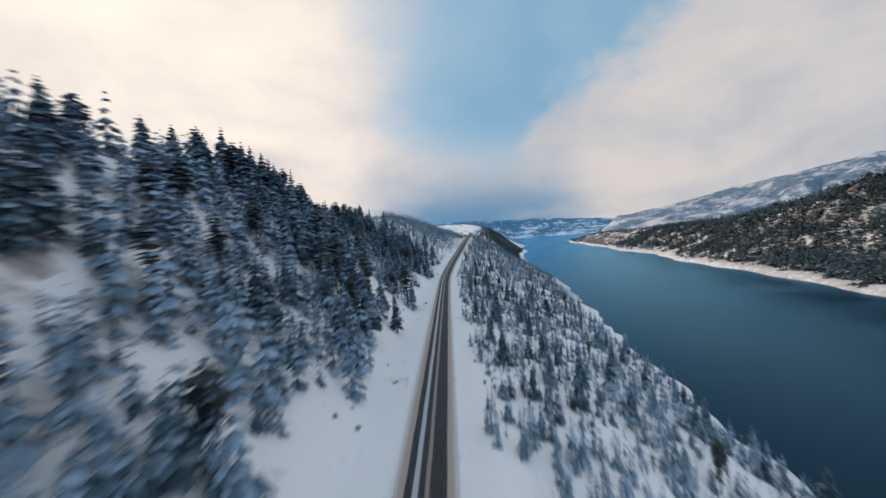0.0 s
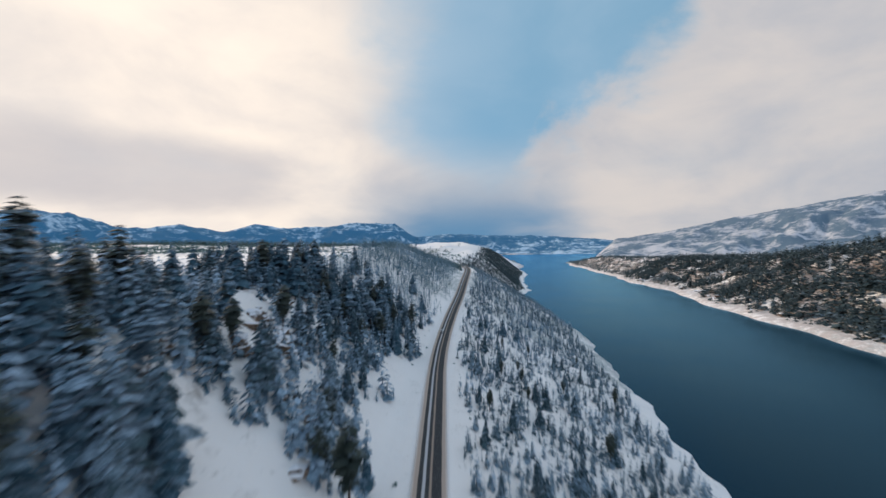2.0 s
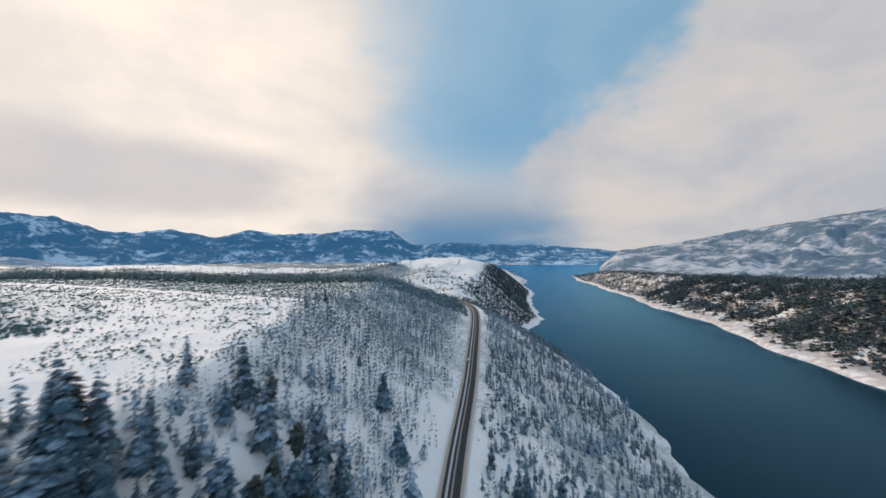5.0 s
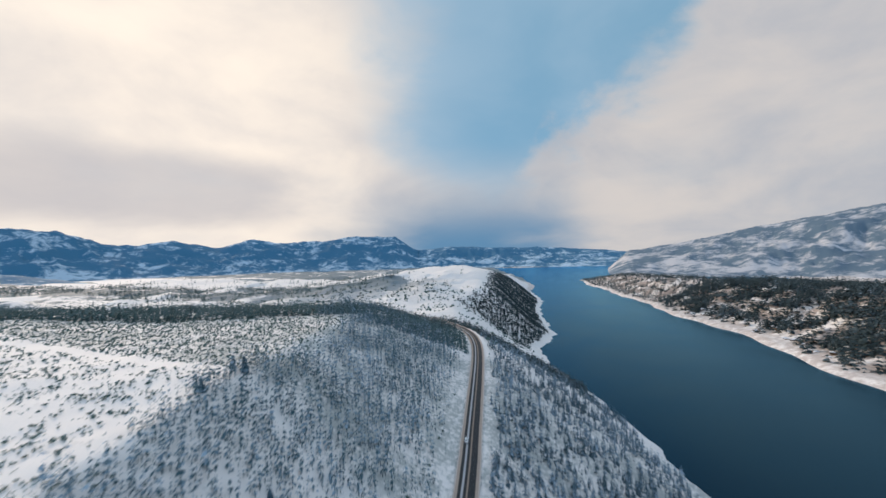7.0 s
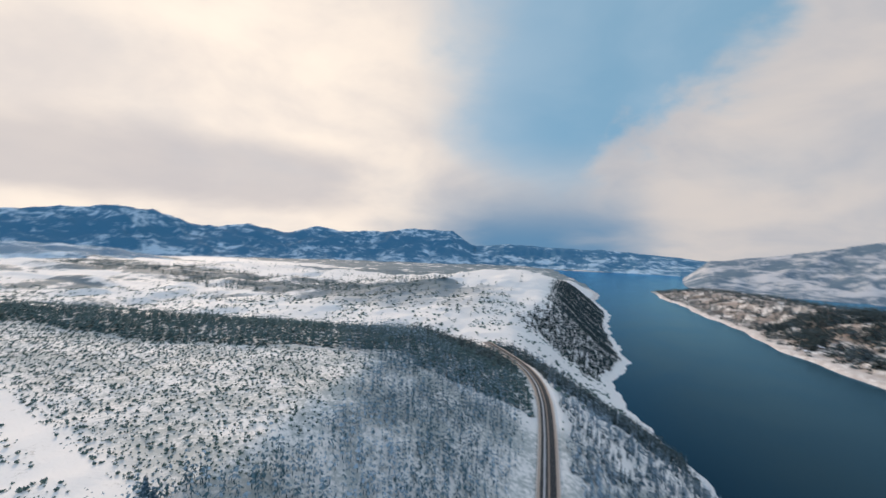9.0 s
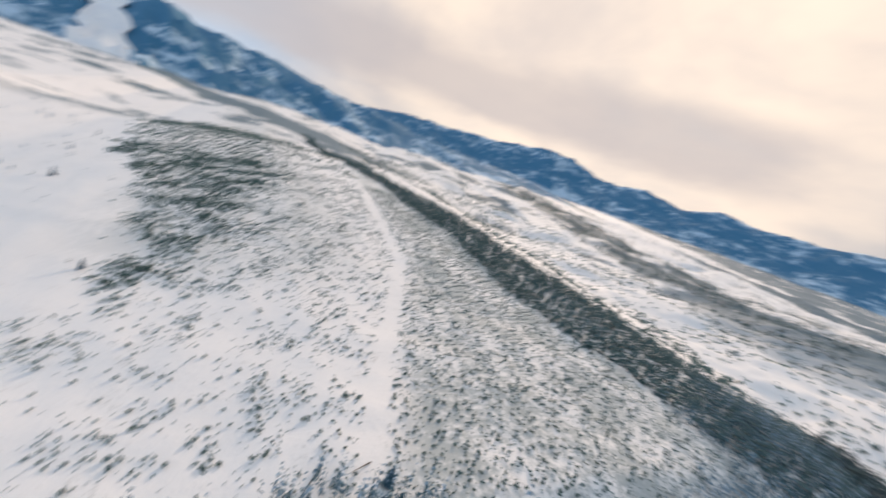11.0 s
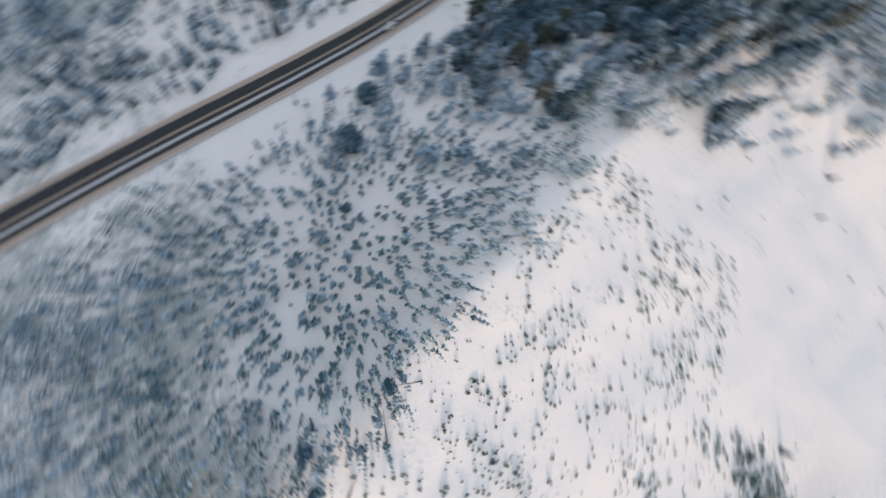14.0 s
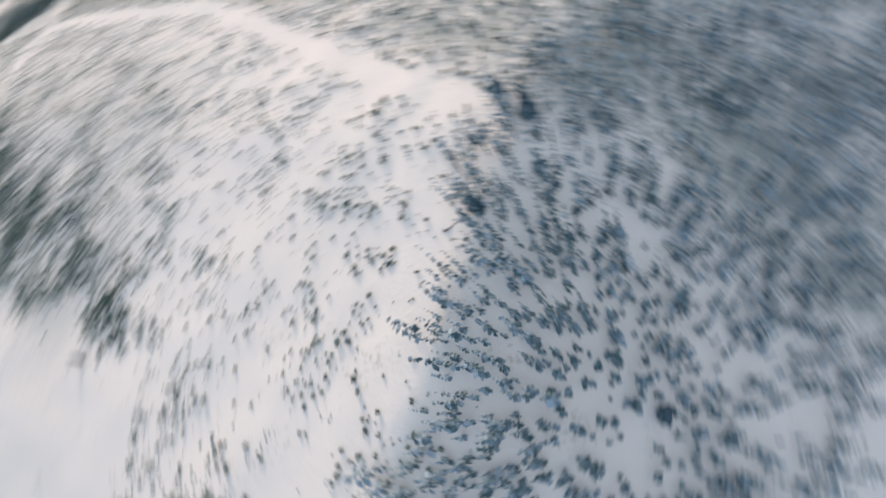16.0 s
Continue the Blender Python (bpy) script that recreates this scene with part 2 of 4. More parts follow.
def asphalt():
    """Cross-section of the ploughed road by its uv: u runs over the width, v along in metres."""
    mat, w = material("ploughed_asphalt", rgb(0.05, 0.05, 0.05), 0.8)
    uv = w.n("ShaderNodeUVMap").outputs[0]
    u, v, _ = w.xyz(uv)
    n1 = w.noise(w.vec(w.math("MULTIPLY", u, 6.0), w.math("MULTIPLY", v, 0.12), 0.0), 1.0, 5, 0.65)
    n2 = w.noise(w.vec(w.math("MULTIPLY", u, 30.0), w.math("MULTIPLY", v, 1.5), 0.0), 1.0, 4, 0.65)
    uu = w.math("ADD", u, w.math("MULTIPLY", w.math("SUBTRACT", n1, 0.5), 0.05))
    ramp = w.n("ShaderNodeValToRGB")
    w.put(ramp.inputs[0], uu)
    cr = ramp.color_ramp
    sand, dark, slush = rgb(0.42, 0.33, 0.27), rgb(0.022, 0.024, 0.028), rgb(0.46, 0.45, 0.46)
    brown = rgb(0.30, 0.23, 0.18)
    stops = ((0.0, rgb(0.62, 0.56, 0.52)), (0.07, sand), (0.15, sand), (0.18, dark), (0.28, dark), (0.31, slush), (0.37, slush), (0.40, dark), (0.48, dark), (0.51, brown), (0.55, brown), (0.58, dark), (0.82, dark), (0.85, sand), (0.93, sand), (1.0, rgb(0.62, 0.56, 0.52)))
    while len(cr.elements) < len(stops):
        cr.elements.new(0.5)
    for e, (at, c) in zip(cr.elements, stops):
        e.position, e.color = at, c
    col = w.mix(w.math("MULTIPLY", w.step(n2, 0.5, 0.75), 0.35), ramp.outputs[0], rgb(0.34, 0.31, 0.29))
    w.put(w.bsdf.inputs["Base Color"], col)
    bump(w, n2, 0.3, 0.03)
    return mat


def needles(name, dark, light, snow_from, snow_to):
    """Needle boughs with snow lying on what faces up, that snow coloured shade-blue."""
    mat, w = material(name, dark, 0.9)
    p = w.place
    geo = w.n("ShaderNodeNewGeometry")
    rnd = w.n("ShaderNodeObjectInfo").outputs["Random"]
    isl = geo.outputs["Random Per Island"]
    pos = geo.outputs["Position"]
    mottle = w.noise(pos, 1.3, 4, 0.7)
    lot = w.noise(pos, 0.035, 3, 0.6)
    leaf = w.mix(w.math("FRACT", w.math("ADD", w.math("ADD", isl, rnd), mottle)), dark, light)
    nz = w.xyz(geo.outputs["True Normal"])[2]
    up = w.math("ABSOLUTE", nz)
    s = w.math("ADD", w.math("ADD", up, w.math("MULTIPLY", w.math("SUBTRACT", mottle, 0.5), 0.9)), w.math("MULTIPLY", w.math("SUBTRACT", lot, 0.5), 0.7))
    s = w.math("ADD", s, w.math("MULTIPLY", w.math("SUBTRACT", isl, 0.5), 0.25))
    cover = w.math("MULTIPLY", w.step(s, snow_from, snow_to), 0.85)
    # bough snow has the blue of shade mixed into its colour, unlike ground snow
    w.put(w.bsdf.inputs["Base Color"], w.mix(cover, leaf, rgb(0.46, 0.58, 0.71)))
    return mat


def plain(name, a, b, scale, rough=0.9, relief=0.3, metal=0.0):
    mat, w = material(name, a, rough)
    n = w.noise(w.place, scale, 5, 0.65)
    f = w.noise(w.place, scale * 9, 3, 0.6)
    w.put(w.bsdf.inputs["Base Color"], w.mix(w.step(w.math("ADD", w.math("MULTIPLY", n, 0.7), w.math("MULTIPLY", f, 0.3)), 0.35, 0.65), a, b))
    w.bsdf.inputs["Metallic"].default_value = metal
    bump(w, w.math("ADD", n, w.math("MULTIPLY", f, 0.4)), relief, 0.1)
    return mat


def mountain_mat(name, forest, snow, lo, soft, foot=0.0):
    mat, w = material(name, forest, 0.95)
    p = w.place
    n = w.noise(w.vmath("MULTIPLY", p, (1.0, 1.0, 2.2)), 0.0055, 10, 0.64, 0.5)
    m = w.noise(w.vmath("MULTIPLY", p, (1.0, 1.0, 0.35)), 0.02, 7, 0.65, 0.6)
    s = w.math("ADD", w.math("MULTIPLY", n, 0.65), w.math("MULTIPLY", m, 0.45))
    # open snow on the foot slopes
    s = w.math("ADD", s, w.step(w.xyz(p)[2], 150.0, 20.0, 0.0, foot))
    # and on the high crests, whose paleness also stands in for cloud haze
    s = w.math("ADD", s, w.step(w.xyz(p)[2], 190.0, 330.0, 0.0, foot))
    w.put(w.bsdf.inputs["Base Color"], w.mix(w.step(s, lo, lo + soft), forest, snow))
    bump(w, s, 0.4, 12.0)
    return mat


M_SNOW, M_LAKE, M_ROAD = snow_ground(), lake_water(), asphalt()
# most needle tones lean blue to carry the wood's shade tint
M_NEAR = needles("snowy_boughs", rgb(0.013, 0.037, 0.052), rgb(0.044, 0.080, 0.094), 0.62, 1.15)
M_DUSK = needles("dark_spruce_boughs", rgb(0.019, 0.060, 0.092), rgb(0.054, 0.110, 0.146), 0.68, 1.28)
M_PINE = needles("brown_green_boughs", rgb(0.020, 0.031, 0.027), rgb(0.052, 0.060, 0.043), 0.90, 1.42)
# besides the frost, needles are lightened and blued in place of haze
M_FAR = needles("frosted_hazed_boughs", rgb(0.026, 0.072, 0.104), rgb(0.068, 0.128, 0.165), 0.57, 1.12)
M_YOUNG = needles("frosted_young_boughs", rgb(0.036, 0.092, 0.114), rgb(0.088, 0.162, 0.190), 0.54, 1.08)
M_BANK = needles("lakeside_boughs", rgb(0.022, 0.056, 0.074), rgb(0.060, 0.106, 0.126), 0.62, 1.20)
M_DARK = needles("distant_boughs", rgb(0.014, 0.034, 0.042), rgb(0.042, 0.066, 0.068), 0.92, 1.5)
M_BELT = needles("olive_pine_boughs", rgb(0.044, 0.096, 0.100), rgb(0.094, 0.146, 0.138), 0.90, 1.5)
M_BARK = plain("pine_bark", rgb(0.07, 0.05, 0.04), rgb(0.14, 0.10, 0.08), 3.0)
M_SHRUB = needles("sage_twigs", rgb(0.082, 0.148, 0.140), rgb(0.172, 0.245, 0.225), 0.80, 1.45)
# distance haze is painted in: woods and snow are both shifted to blue
M_MTN = mountain_mat("haze_tinted_mountain_woods", rgb(0.042, 0.165, 0.290), rgb(0.46, 0.60, 0.72), 0.57, 0.12, 0.06)
# aerial haze in the colours here too: woods greyed, snow dulled
M_EAST = mountain_mat("haze_dulled_snow_mountain", rgb(0.105, 0.165, 0.225), rgb(0.53, 0.535, 0.565), 0.53, 0.13, 0.03)
M_TRACK = plain("packed_slope_snow", rgb(0.74, 0.75, 0.78), rgb(0.84, 0.83, 0.82), 0.02, 0.85, 0.2)
M_CAR = plain("white_car_paint", rgb(0.7, 0.7, 0.7), rgb(0.62, 0.62, 0.63), 1.0, 0.3, 0.02)
M_GLASS = plain("dark_car_glass", rgb(0.02, 0.025, 0.03), rgb(0.03, 0.03, 0.035), 1.0, 0.08, 0.0)
M_TYRE = plain("tyre_rubber", rgb(0.02, 0.02, 0.02), rgb(0.035, 0.035, 0.035), 6.0, 0.9, 0.2)
M_RED = plain("red_lamp_plastic", rgb(0.35, 0.02, 0.02), rgb(0.3, 0.02, 0.02), 2.0, 0.3, 0.0)

# ---- the lie of the land ----


def lerp(v, xs, ys):
    return np.interp(v, xs, ys)


def smooth(v, lo, hi):
    t = np.clip((v - lo) / (hi - lo), 0, 1)
    return t * t * (3 - 2 * t)


ROAD_Y = [-80, 0, 150, 205, 231, 255, 280, 300, 330, 365, 400, 425, 445, 465, 500, 560]
ROAD_X = [-4, -4, -4, -3.6, -1.7, 1.2, 5.2, 8.6, 12.2, 16.4, 20, 21, 18.5, 13, -2, -30]
ROAD_ZY = [-80, 0, 130, 222, 300, 350, 400, 440, 500, 560]
ROAD_Z = [29.5, 30, 31, 33, 44, 50, 52, 54, 53, 52]


def soft_line(y, ys, xs, r=9.0):
    """A line through knots, rounded."""
    k = np.linspace(-1, 1, 9)
    return sum(np.interp(y + r * s, ys, xs) for s in k) / 9


def road_x(y):
    return soft_line(y, ROAD_Y, ROAD_X, 16)


def road_z(y):
    return soft_line(y, ROAD_ZY, ROAD_Z, 26)


def shore_x(y):
    s = soft_line(y, [-300, 0, 76, 183, 215, 256, 317, 350, 389, 474, 530, 590, 630, 665, 690, 720, 810, 1042, 1274, 1446, 1800, 2700, 4800], [40, 58, 67, 79, 86, 92, 99, 105, 108, 109, 105, 102, 107, 129, 139, 141, 160, 212, 246, 286, 321, 370, 450], 9)
    return s + 1.6 * np.sin(y * 0.11) + 0.9 * np.sin(y * 0.31 + 1) + 4 * np.sin(y * 0.017 + 2) * smooth(y, 200, 500)


def far_x(y):
    s = soft_line(y, [-400, 0, 237, 380, 500, 640, 800, 1100, 1500, 1700, 1760, 2600, 4800], [230, 245, 266, 285, 310, 342, 362, 412, 470, 520, 900, 1400, 1700], 25)
    return s + 5 * np.sin(y * 0.021) + 2.5 * np.sin(y * 0.067 + 1)


def rumple(x, y, size, seed):
    """Cheap smooth noise between about -1 and 1."""
    out, amp, tot = 0, 1.0, 0
    for k in range(4):
        a = seed * 1.7 + k * 2.1
        f = (1.9**k) / size
        u, v = x * math.cos(a) + y * math.sin(a), -x * math.sin(a) + y * math.cos(a)
        out = out + amp * np.sin(u * f * 6.28 + a + 1.3 * np.sin(v * f * 4.1 + a)) * np.cos(v * f * 5.2 + 2 * a)
        tot += amp
        amp *= 0.55
    return out / tot * 1.6


def ground_z(x, y):
    x, y = np.asarray(x, float), np.asarray(y, float)
    xr, zr, xs, xf = road_x(y), road_z(y), shore_x(y), far_x(y)
    # plateau west of the road, its brow, and the valley beyond it
    top = lerp(y, [-100, 40, 105, 145, 200, 240, 300, 420, 470, 560, 900], [70, 71, 70, 63, 63, 69, 74, 74, 66, 56, 52])
    top = top + 3.0 * smooth(-x, 90, 220) * (1 - smooth(y, 380, 480)) - 14 * smooth(-x, 330, 520) * (1 - smooth(y, 420, 560))
    brow = lerp(y, [-100, 100, 200, 300, 420, 520], [-50, -50, -52, -44, -40, -60])
    foot = xr - lerp(y, [0, 150, 230, 300, 450], [9.5, 9.5, 7.0, 5.0, 5.0])
    t = np.clip((foot - x) / np.maximum(foot - brow, 5), 0, 1)
    west = zr - 0.3 + (top - zr) * (0.75 * t + 0.25 * smooth(t, 0, 1)) + rumple(x, y, 38, 1) * 1.7 * t * (1 - 0.8 * smooth(t, 0.8, 1.0))
    # bank to the east, falling to the lake
    kerb = xr + lerp(y, [0, 230, 300, 450], [8.5, 8.0, 6.0, 5.0])
    t = np.clip((x - kerb) / np.maximum(xs - kerb, 5), 0, 1)
    east = (zr - 0.4) * (1 - t) ** 0.92 + rumple(x, y, 30, 2) * 1.4 * np.minimum(t * 4, 1) * smooth(1 - t, 0, 0.12)
    side = np.where(x < foot, west, np.where(x > kerb, east, zr - 0.35))
    # the wooded headland past the bend, and the snowy dome on it
    dome = 30 * np.exp(-(((x + 25) / 190) ** 2) - ((y - 860) / 230) ** 2) + 14 * np.exp(-(((x - 40) / 90) ** 2) - ((y - 1010) / 150) ** 2)
    head = 46 * smooth(xs - x, 0, 95) + dome * smooth(xs - x, 10, 110) + rumple(x, y, 140, 3) * 4 * smooth(xs - x, 10, 200)
    head = np.where(x < -200, head + (rumple(x, y, 420, 4)) * 8 * smooth(-x, 200, 500), head)
    m = smooth(y, 455, 560)
    land = side * (1 - m) + head * m
    # plain of the far basin
    fl = smooth(y, 1300, 1900)
    land = land * (1 - fl) + fl * (4 + 10 * smooth(xs - x, 0, 300) + rumple(x, y, 600, 5) * 5)
    # lake bed
    bed = -7.0
    land = np.where(x > xs, np.maximum(bed, -(x - xs) * 0.6 - 0.3), land)
    # the far shore and its hill
    q = x - xf
    crest = lerp(y, [-300, 150, 350, 520, 700, 1000, 1500, 1720], [104, 104, 94, 60, 45, 36, 26, 4])
    far = np.minimum(q * 0.45, 3.4) + (crest - 3.4) * smooth(q, 8, lerp(y, [200, 500, 1700], [230, 150, 110])) + rumple(x, y, 70, 6) * 4.5 * smooth(q, 12, 60)
    far = far - (crest - 4) * smooth(q, lerp(y, [0, 400, 700, 1700], [700, 520, 240, 150]), lerp(y, [0, 400, 700, 1700], [1000, 820, 420, 260]))
    arm = smooth(y, 620, 760) * smooth(q, lerp(y, [700, 1700], [250, 190]), lerp(y, [700, 1700], [400, 270])) * (1 - smooth(q, 640, 760))
    far = far * (1 - arm) - 1.5 * arm
    flat = smooth(y, 1720, 1800)
    far = far * (1 - flat) + flat * np.minimum(q * 0.1, 6 + rumple(x, y, 500, 7) * 4)
    land = np.where(q > 0, np.maximum(far, -3), np.where(q > -12, np.maximum(land, q * 0.6), land))
    # the far end of the water
    end = smooth(y, 3300, 3420)
    return land * (1 - end) + end * np.maximum(land, 6 + rumple(x, y, 700, 8) * 4)


def grid_lines(spans):
    """Coordinates from (start, end, step) spans."""
    out = []
    for a, b, s in spans:
        n = max(1, round((b - a) / s))
        out += [a + (b - a) * i / n for i in range(n)]
    return np.array(out + [spans[-1][1]])


def mesh_from(name, verts, faces, mat, smooth_shade=False, uv=None):
    me = bpy.data.meshes.new(name)
    verts = np.asarray(verts, np.float32).reshape(-1, 3)
    faces = np.asarray(faces, np.int32)
    k = faces.shape[1]
    me.vertices.add(len(verts))
    me.vertices.foreach_set("co", verts.ravel())
    me.loops.add(faces.size)
    me.loops.foreach_set("vertex_index", faces.ravel())
    me.polygons.add(len(faces))
    me.polygons.foreach_set("loop_start", np.arange(0, faces.size, k, dtype=np.int32))
    me.polygons.foreach_set("loop_total", np.full(len(faces), k, np.int32))
    if smooth_shade:
        me.polygons.foreach_set("use_smooth", np.ones(len(faces), bool))
    if uv is not None:
        me.uv_layers.new(name="UVMap").data.foreach_set("uv", np.asarray(uv, np.float32)[faces.ravel()].ravel())
    me.materials.append(mat)
    me.update(calc_edges=True)
    return me


def sheet_faces(nx, ny):
    i = np.arange(nx * ny).reshape(ny, nx)
    return np.stack([i[:-1, :-1], i[:-1, 1:], i[1:, 1:], i[1:, :-1]], -1).reshape(-1, 4)


def build_ground():
    xs = grid_lines([(-4700, -1500, 160), (-1500, -500, 40), (-500, -180, 8), (-180, -70, 3), (-70, 130, 1.6), (130, 250, 12), (250, 560, 5), (560, 1200, 25), (1200, 4700, 140)])
    ys = grid_lines([(-700, -100, 50), (-100, 460, 2.2), (460, 820, 5), (820, 1900, 18), (1900, 4900, 75)])
    gx, gy = np.meshgrid(xs, ys)
    gz = ground_z(gx, gy)
    near = (np.abs(gx - road_x(gy)) > 5) & (gx > -300) & (gx < 130) & (gy < 520)
    gz = gz + np.where(near, rumple(gx, gy, 7, 9) * np.where(gx < -50, 0.07, 0.2), 0)
    me = mesh_from("ground", np.stack([gx, gy, gz], -1), sheet_faces(len(xs), len(ys)), M_SNOW, True)
    return tagged(new("ground", me), "snow-covered slopes, plateau and valley floor with grass showing through", "ground", kind="structure")


build_ground()
lake = new("water", mesh_from("water", [(-1200, -700, 0), (4700, -700, 0), (4700, 3420, 0), (-1200, 3420, 0)], [(0, 1, 2, 3)], M_LAKE))
tagged(lake, "dark blue open water of a long mountain reservoir", "water", kind="structure")


def build_road():
    ys = np.arange(-80, 512, 2.0)
    xc, zc = road_x(ys), road_z(ys) + 0.10
    dx = np.gradient(xc, ys)
    n = np.stack([1 / np.sqrt(1 + dx**2), -dx / np.sqrt(1 + dx**2)], -1)
    half, crown = 3.15, (0.0, 0.10, 0.13, 0.10, 0.0)
    across = (-1, -0.6, 0, 0.6, 1)
    v = np.array([[(xc[i] + a * half * n[i, 0], ys[i] + a * half * n[i, 1], zc[i] + c) for a, c in zip(across, crown)] for i in range(len(ys))])
    uv = np.array([[((a + 1) / 2, ys[i]) for a in across] for i in range(len(ys))]).reshape(-1, 2)
    me = mesh_from("road", v, sheet_faces(5, len(ys)), M_ROAD, True, uv)
    road = tagged(new("road", me), "two-lane ploughed asphalt road with sanded shoulders and slush streaks", "road", kind="structure")
    return road


build_road()

# ---- mountains ----


def ridge(name, label, az, el, dist, deep, mat, seed, rough=0.06, track=None):
    """A mountain range on a bow round the place: crest angles el over bearings az (to the left), at dist metres."""
    eye = np.array([0.0, 250.0, 105.0])
    a = np.radians(np.linspace(az[0], az[-1], 170))
    e = np.interp(np.degrees(a), az, el) if az[0] < az[-1] else np.interp(-np.degrees(a), [-v for v in az], el)
    rows = np.linspace(-1, 0.6, 26)
    v = []
    for r in rows:
        d = dist + deep * r
        x, y = eye[0] - np.sin(a) * d, eye[1] + np.cos(a) * d
        crest = eye[2] + dist * np.tan(np.radians(e))
        s = (1 - abs(r)) ** 1.25 if r < 0 else 1 - r / 0.6
        wave = rumple(x, y, deep * 0.55, seed) * 0.55 + rumple(x, y, deep * 0.2, seed + 3) * 0.3 + rumple(x, y, deep * 0.07, seed + 5) * 0.15
        h = -4 + (crest + 4) * (s + rough * 3.2 * wave * min(1.0, 1.6 * (1 - abs(s - 0.5) * 1.7) + 0.12))
        v.append(np.stack([x, y, h], -1))
    v = np.array(v)
    me = mesh_from(name, v, sheet_faces(len(a), len(rows)), mat, True)
    ob = tagged(new(name, me), label, "mountain")
    if track:
        # an open snow lane down the slope
        i0, i1, j0, j1 = (int(np.argmin(np.abs(np.degrees(a) - track[0]))), int(np.argmin(np.abs(np.degrees(a) - track[1]))), 2, 16)
        lane = v[j0:j1, i0:i1].copy()
        for j in range(lane.shape[0]):
            mid = lane[j].mean(0)
            lane[j] = mid + (lane[j] - mid) * (1.5 - 0.075 * j + 0.25 * math.sin(j * 1.7))
            lane[j, :, 2] += 7.0
        part_ob = new("avalanche_track", mesh_from("avalanche_track", lane, sheet_faces(i1 - i0, j1 - j0), M_TRACK, True))
        part_ob.parent = ob
        part_ob["label"] = "open white avalanche track"
    return ob


ridge("mountain", "distant wooded range tinted haze-blue, with snowy gullies and hazed pale tops", [2, 4.6, 5.8, 7.5, 10, 14.1, 18.8, 23, 27.5, 31.4, 33.5, 36.1, 39, 42.3, 45, 47.5, 50, 56, 62, 70, 80], [0.9, 1.4, 2.1, 3.3, 3.6, 3.4, 2.9, 2.7, 3.2, 2.0, 2.6, 3.0, 2.4, 2.6, 3.5, 4.1, 4.2, 3.1, 2.7, 2.4, 1.0], 4000, 900, M_MTN, 2, 0.04)
ridge("mountain", "ridge tinted haze-blue closing the far end of the reservoir", [-32, -26, -20, -14, -7, 0, 4], [-0.2, 0.2, 0.8, 1.2, 1.4, 1.7, 1.2], 3900, 700, M_MTN, 5, 0.03)
ridge("mountain", "broad snowy mountain with haze-greyed woods on its ribs", [-75, -60, -52, -46, -42, -37, -31, -26, -23], [3.2, 4.6, 4.6, 4.0, 3.1, 2.1, 0.9, 0.3, -2.5], 2700, 1000, M_EAST, 8, 0.035)
ridge("mountain", "near wooded hill tinted haze-blue with a white avalanche track", [40, 44, 48, 54, 60, 68, 74, 80, 88, 94, 99.6, 104, 112, 125], [-3.2, -2.0, -1.0, -0.4, -0.2, 0.4, 1.4, 2.2, 3.3, 4.2, 5.4, 3.1, 1.0, -3.0], 1900, 750, M_MTN, 11, 0.06, (101.5, 106.0))

# ---- trees ----
rng = np.random.default_rng(7)


def blades(levels, per, height, radius, base, folds, jag, droop, gen, rounded=False):
    """Boughs of a conifer as folded, drooping blades: verts (n, 3) and triangle faces."""
    V, Fc = [], []
    for i in range(levels):
        f = (i + 0.5 * gen.random()) / levels
        z0 = base + (height - base) * f
        shape = math.sin(3.1416 * (0.12 + 0.80 * f)) ** 0.8 if rounded else (1 - f) ** 0.8
        reach = radius * shape * (0.75 + 0.5 * gen.random()) + 0.05 * radius
        turn = gen.random() * 6.28
        for k in range(per):
            a = turn + 6.283 * (k + jag * (gen.random() - 0.5)) / per
            r = reach * (0.6 + 0.65 * gen.random())
            w = r * (0.30 + 0.22 * gen.random())
            sag = r * droop * (0.5 + gen.random())
            ca, sa = math.cos(a), math.sin(a)
            up = 0.10 * r
            n = len(V)
            pts = [(0, 0, z0 + 0.16 * r), (0.55 * r, -w, z0 - 0.55 * sag), (0.55 * r, w, z0 - 0.55 * sag), (r, 0, z0 - sag)]
            if folds:
                pts.append((0.5 * r, 0, z0 - 0.2 * sag + up))
            V += [(u * ca - v * sa, u * sa + v * ca, z) for u, v, z in pts]
            Fc += [(n, n + 1, n + 4), (n, n + 4, n + 2), (n + 1, n + 3, n + 4), (n + 4, n + 3, n + 2)] if folds else [(n, n + 1, n + 3), (n, n + 3, n + 2)]
    return np.array(V), np.array(Fc)


def stem(height, radius, sides, gen):
    V, Fc = [], []
    for j, (f, s) in enumerate(((-0.08, 1.25), (0.12, 1.0), (0.55, 0.6), (0.97, 0.12))):
        for k in range(sides):
            a = 6.283 * k / sides
            V.append((radius * s * math.cos(a) + 0.02 * height * math.sin(f * 3) * gen.random() * 0.3, radius * s * math.sin(a), height * f))
    for j in range(3):
        for k in range(sides):
            p, q = j * sides + k, j * sides + (k + 1) % sides
            Fc += [(p, q, q + sides), (p, q + sides, p + sides)]
    return np.array(V), np.array(Fc)


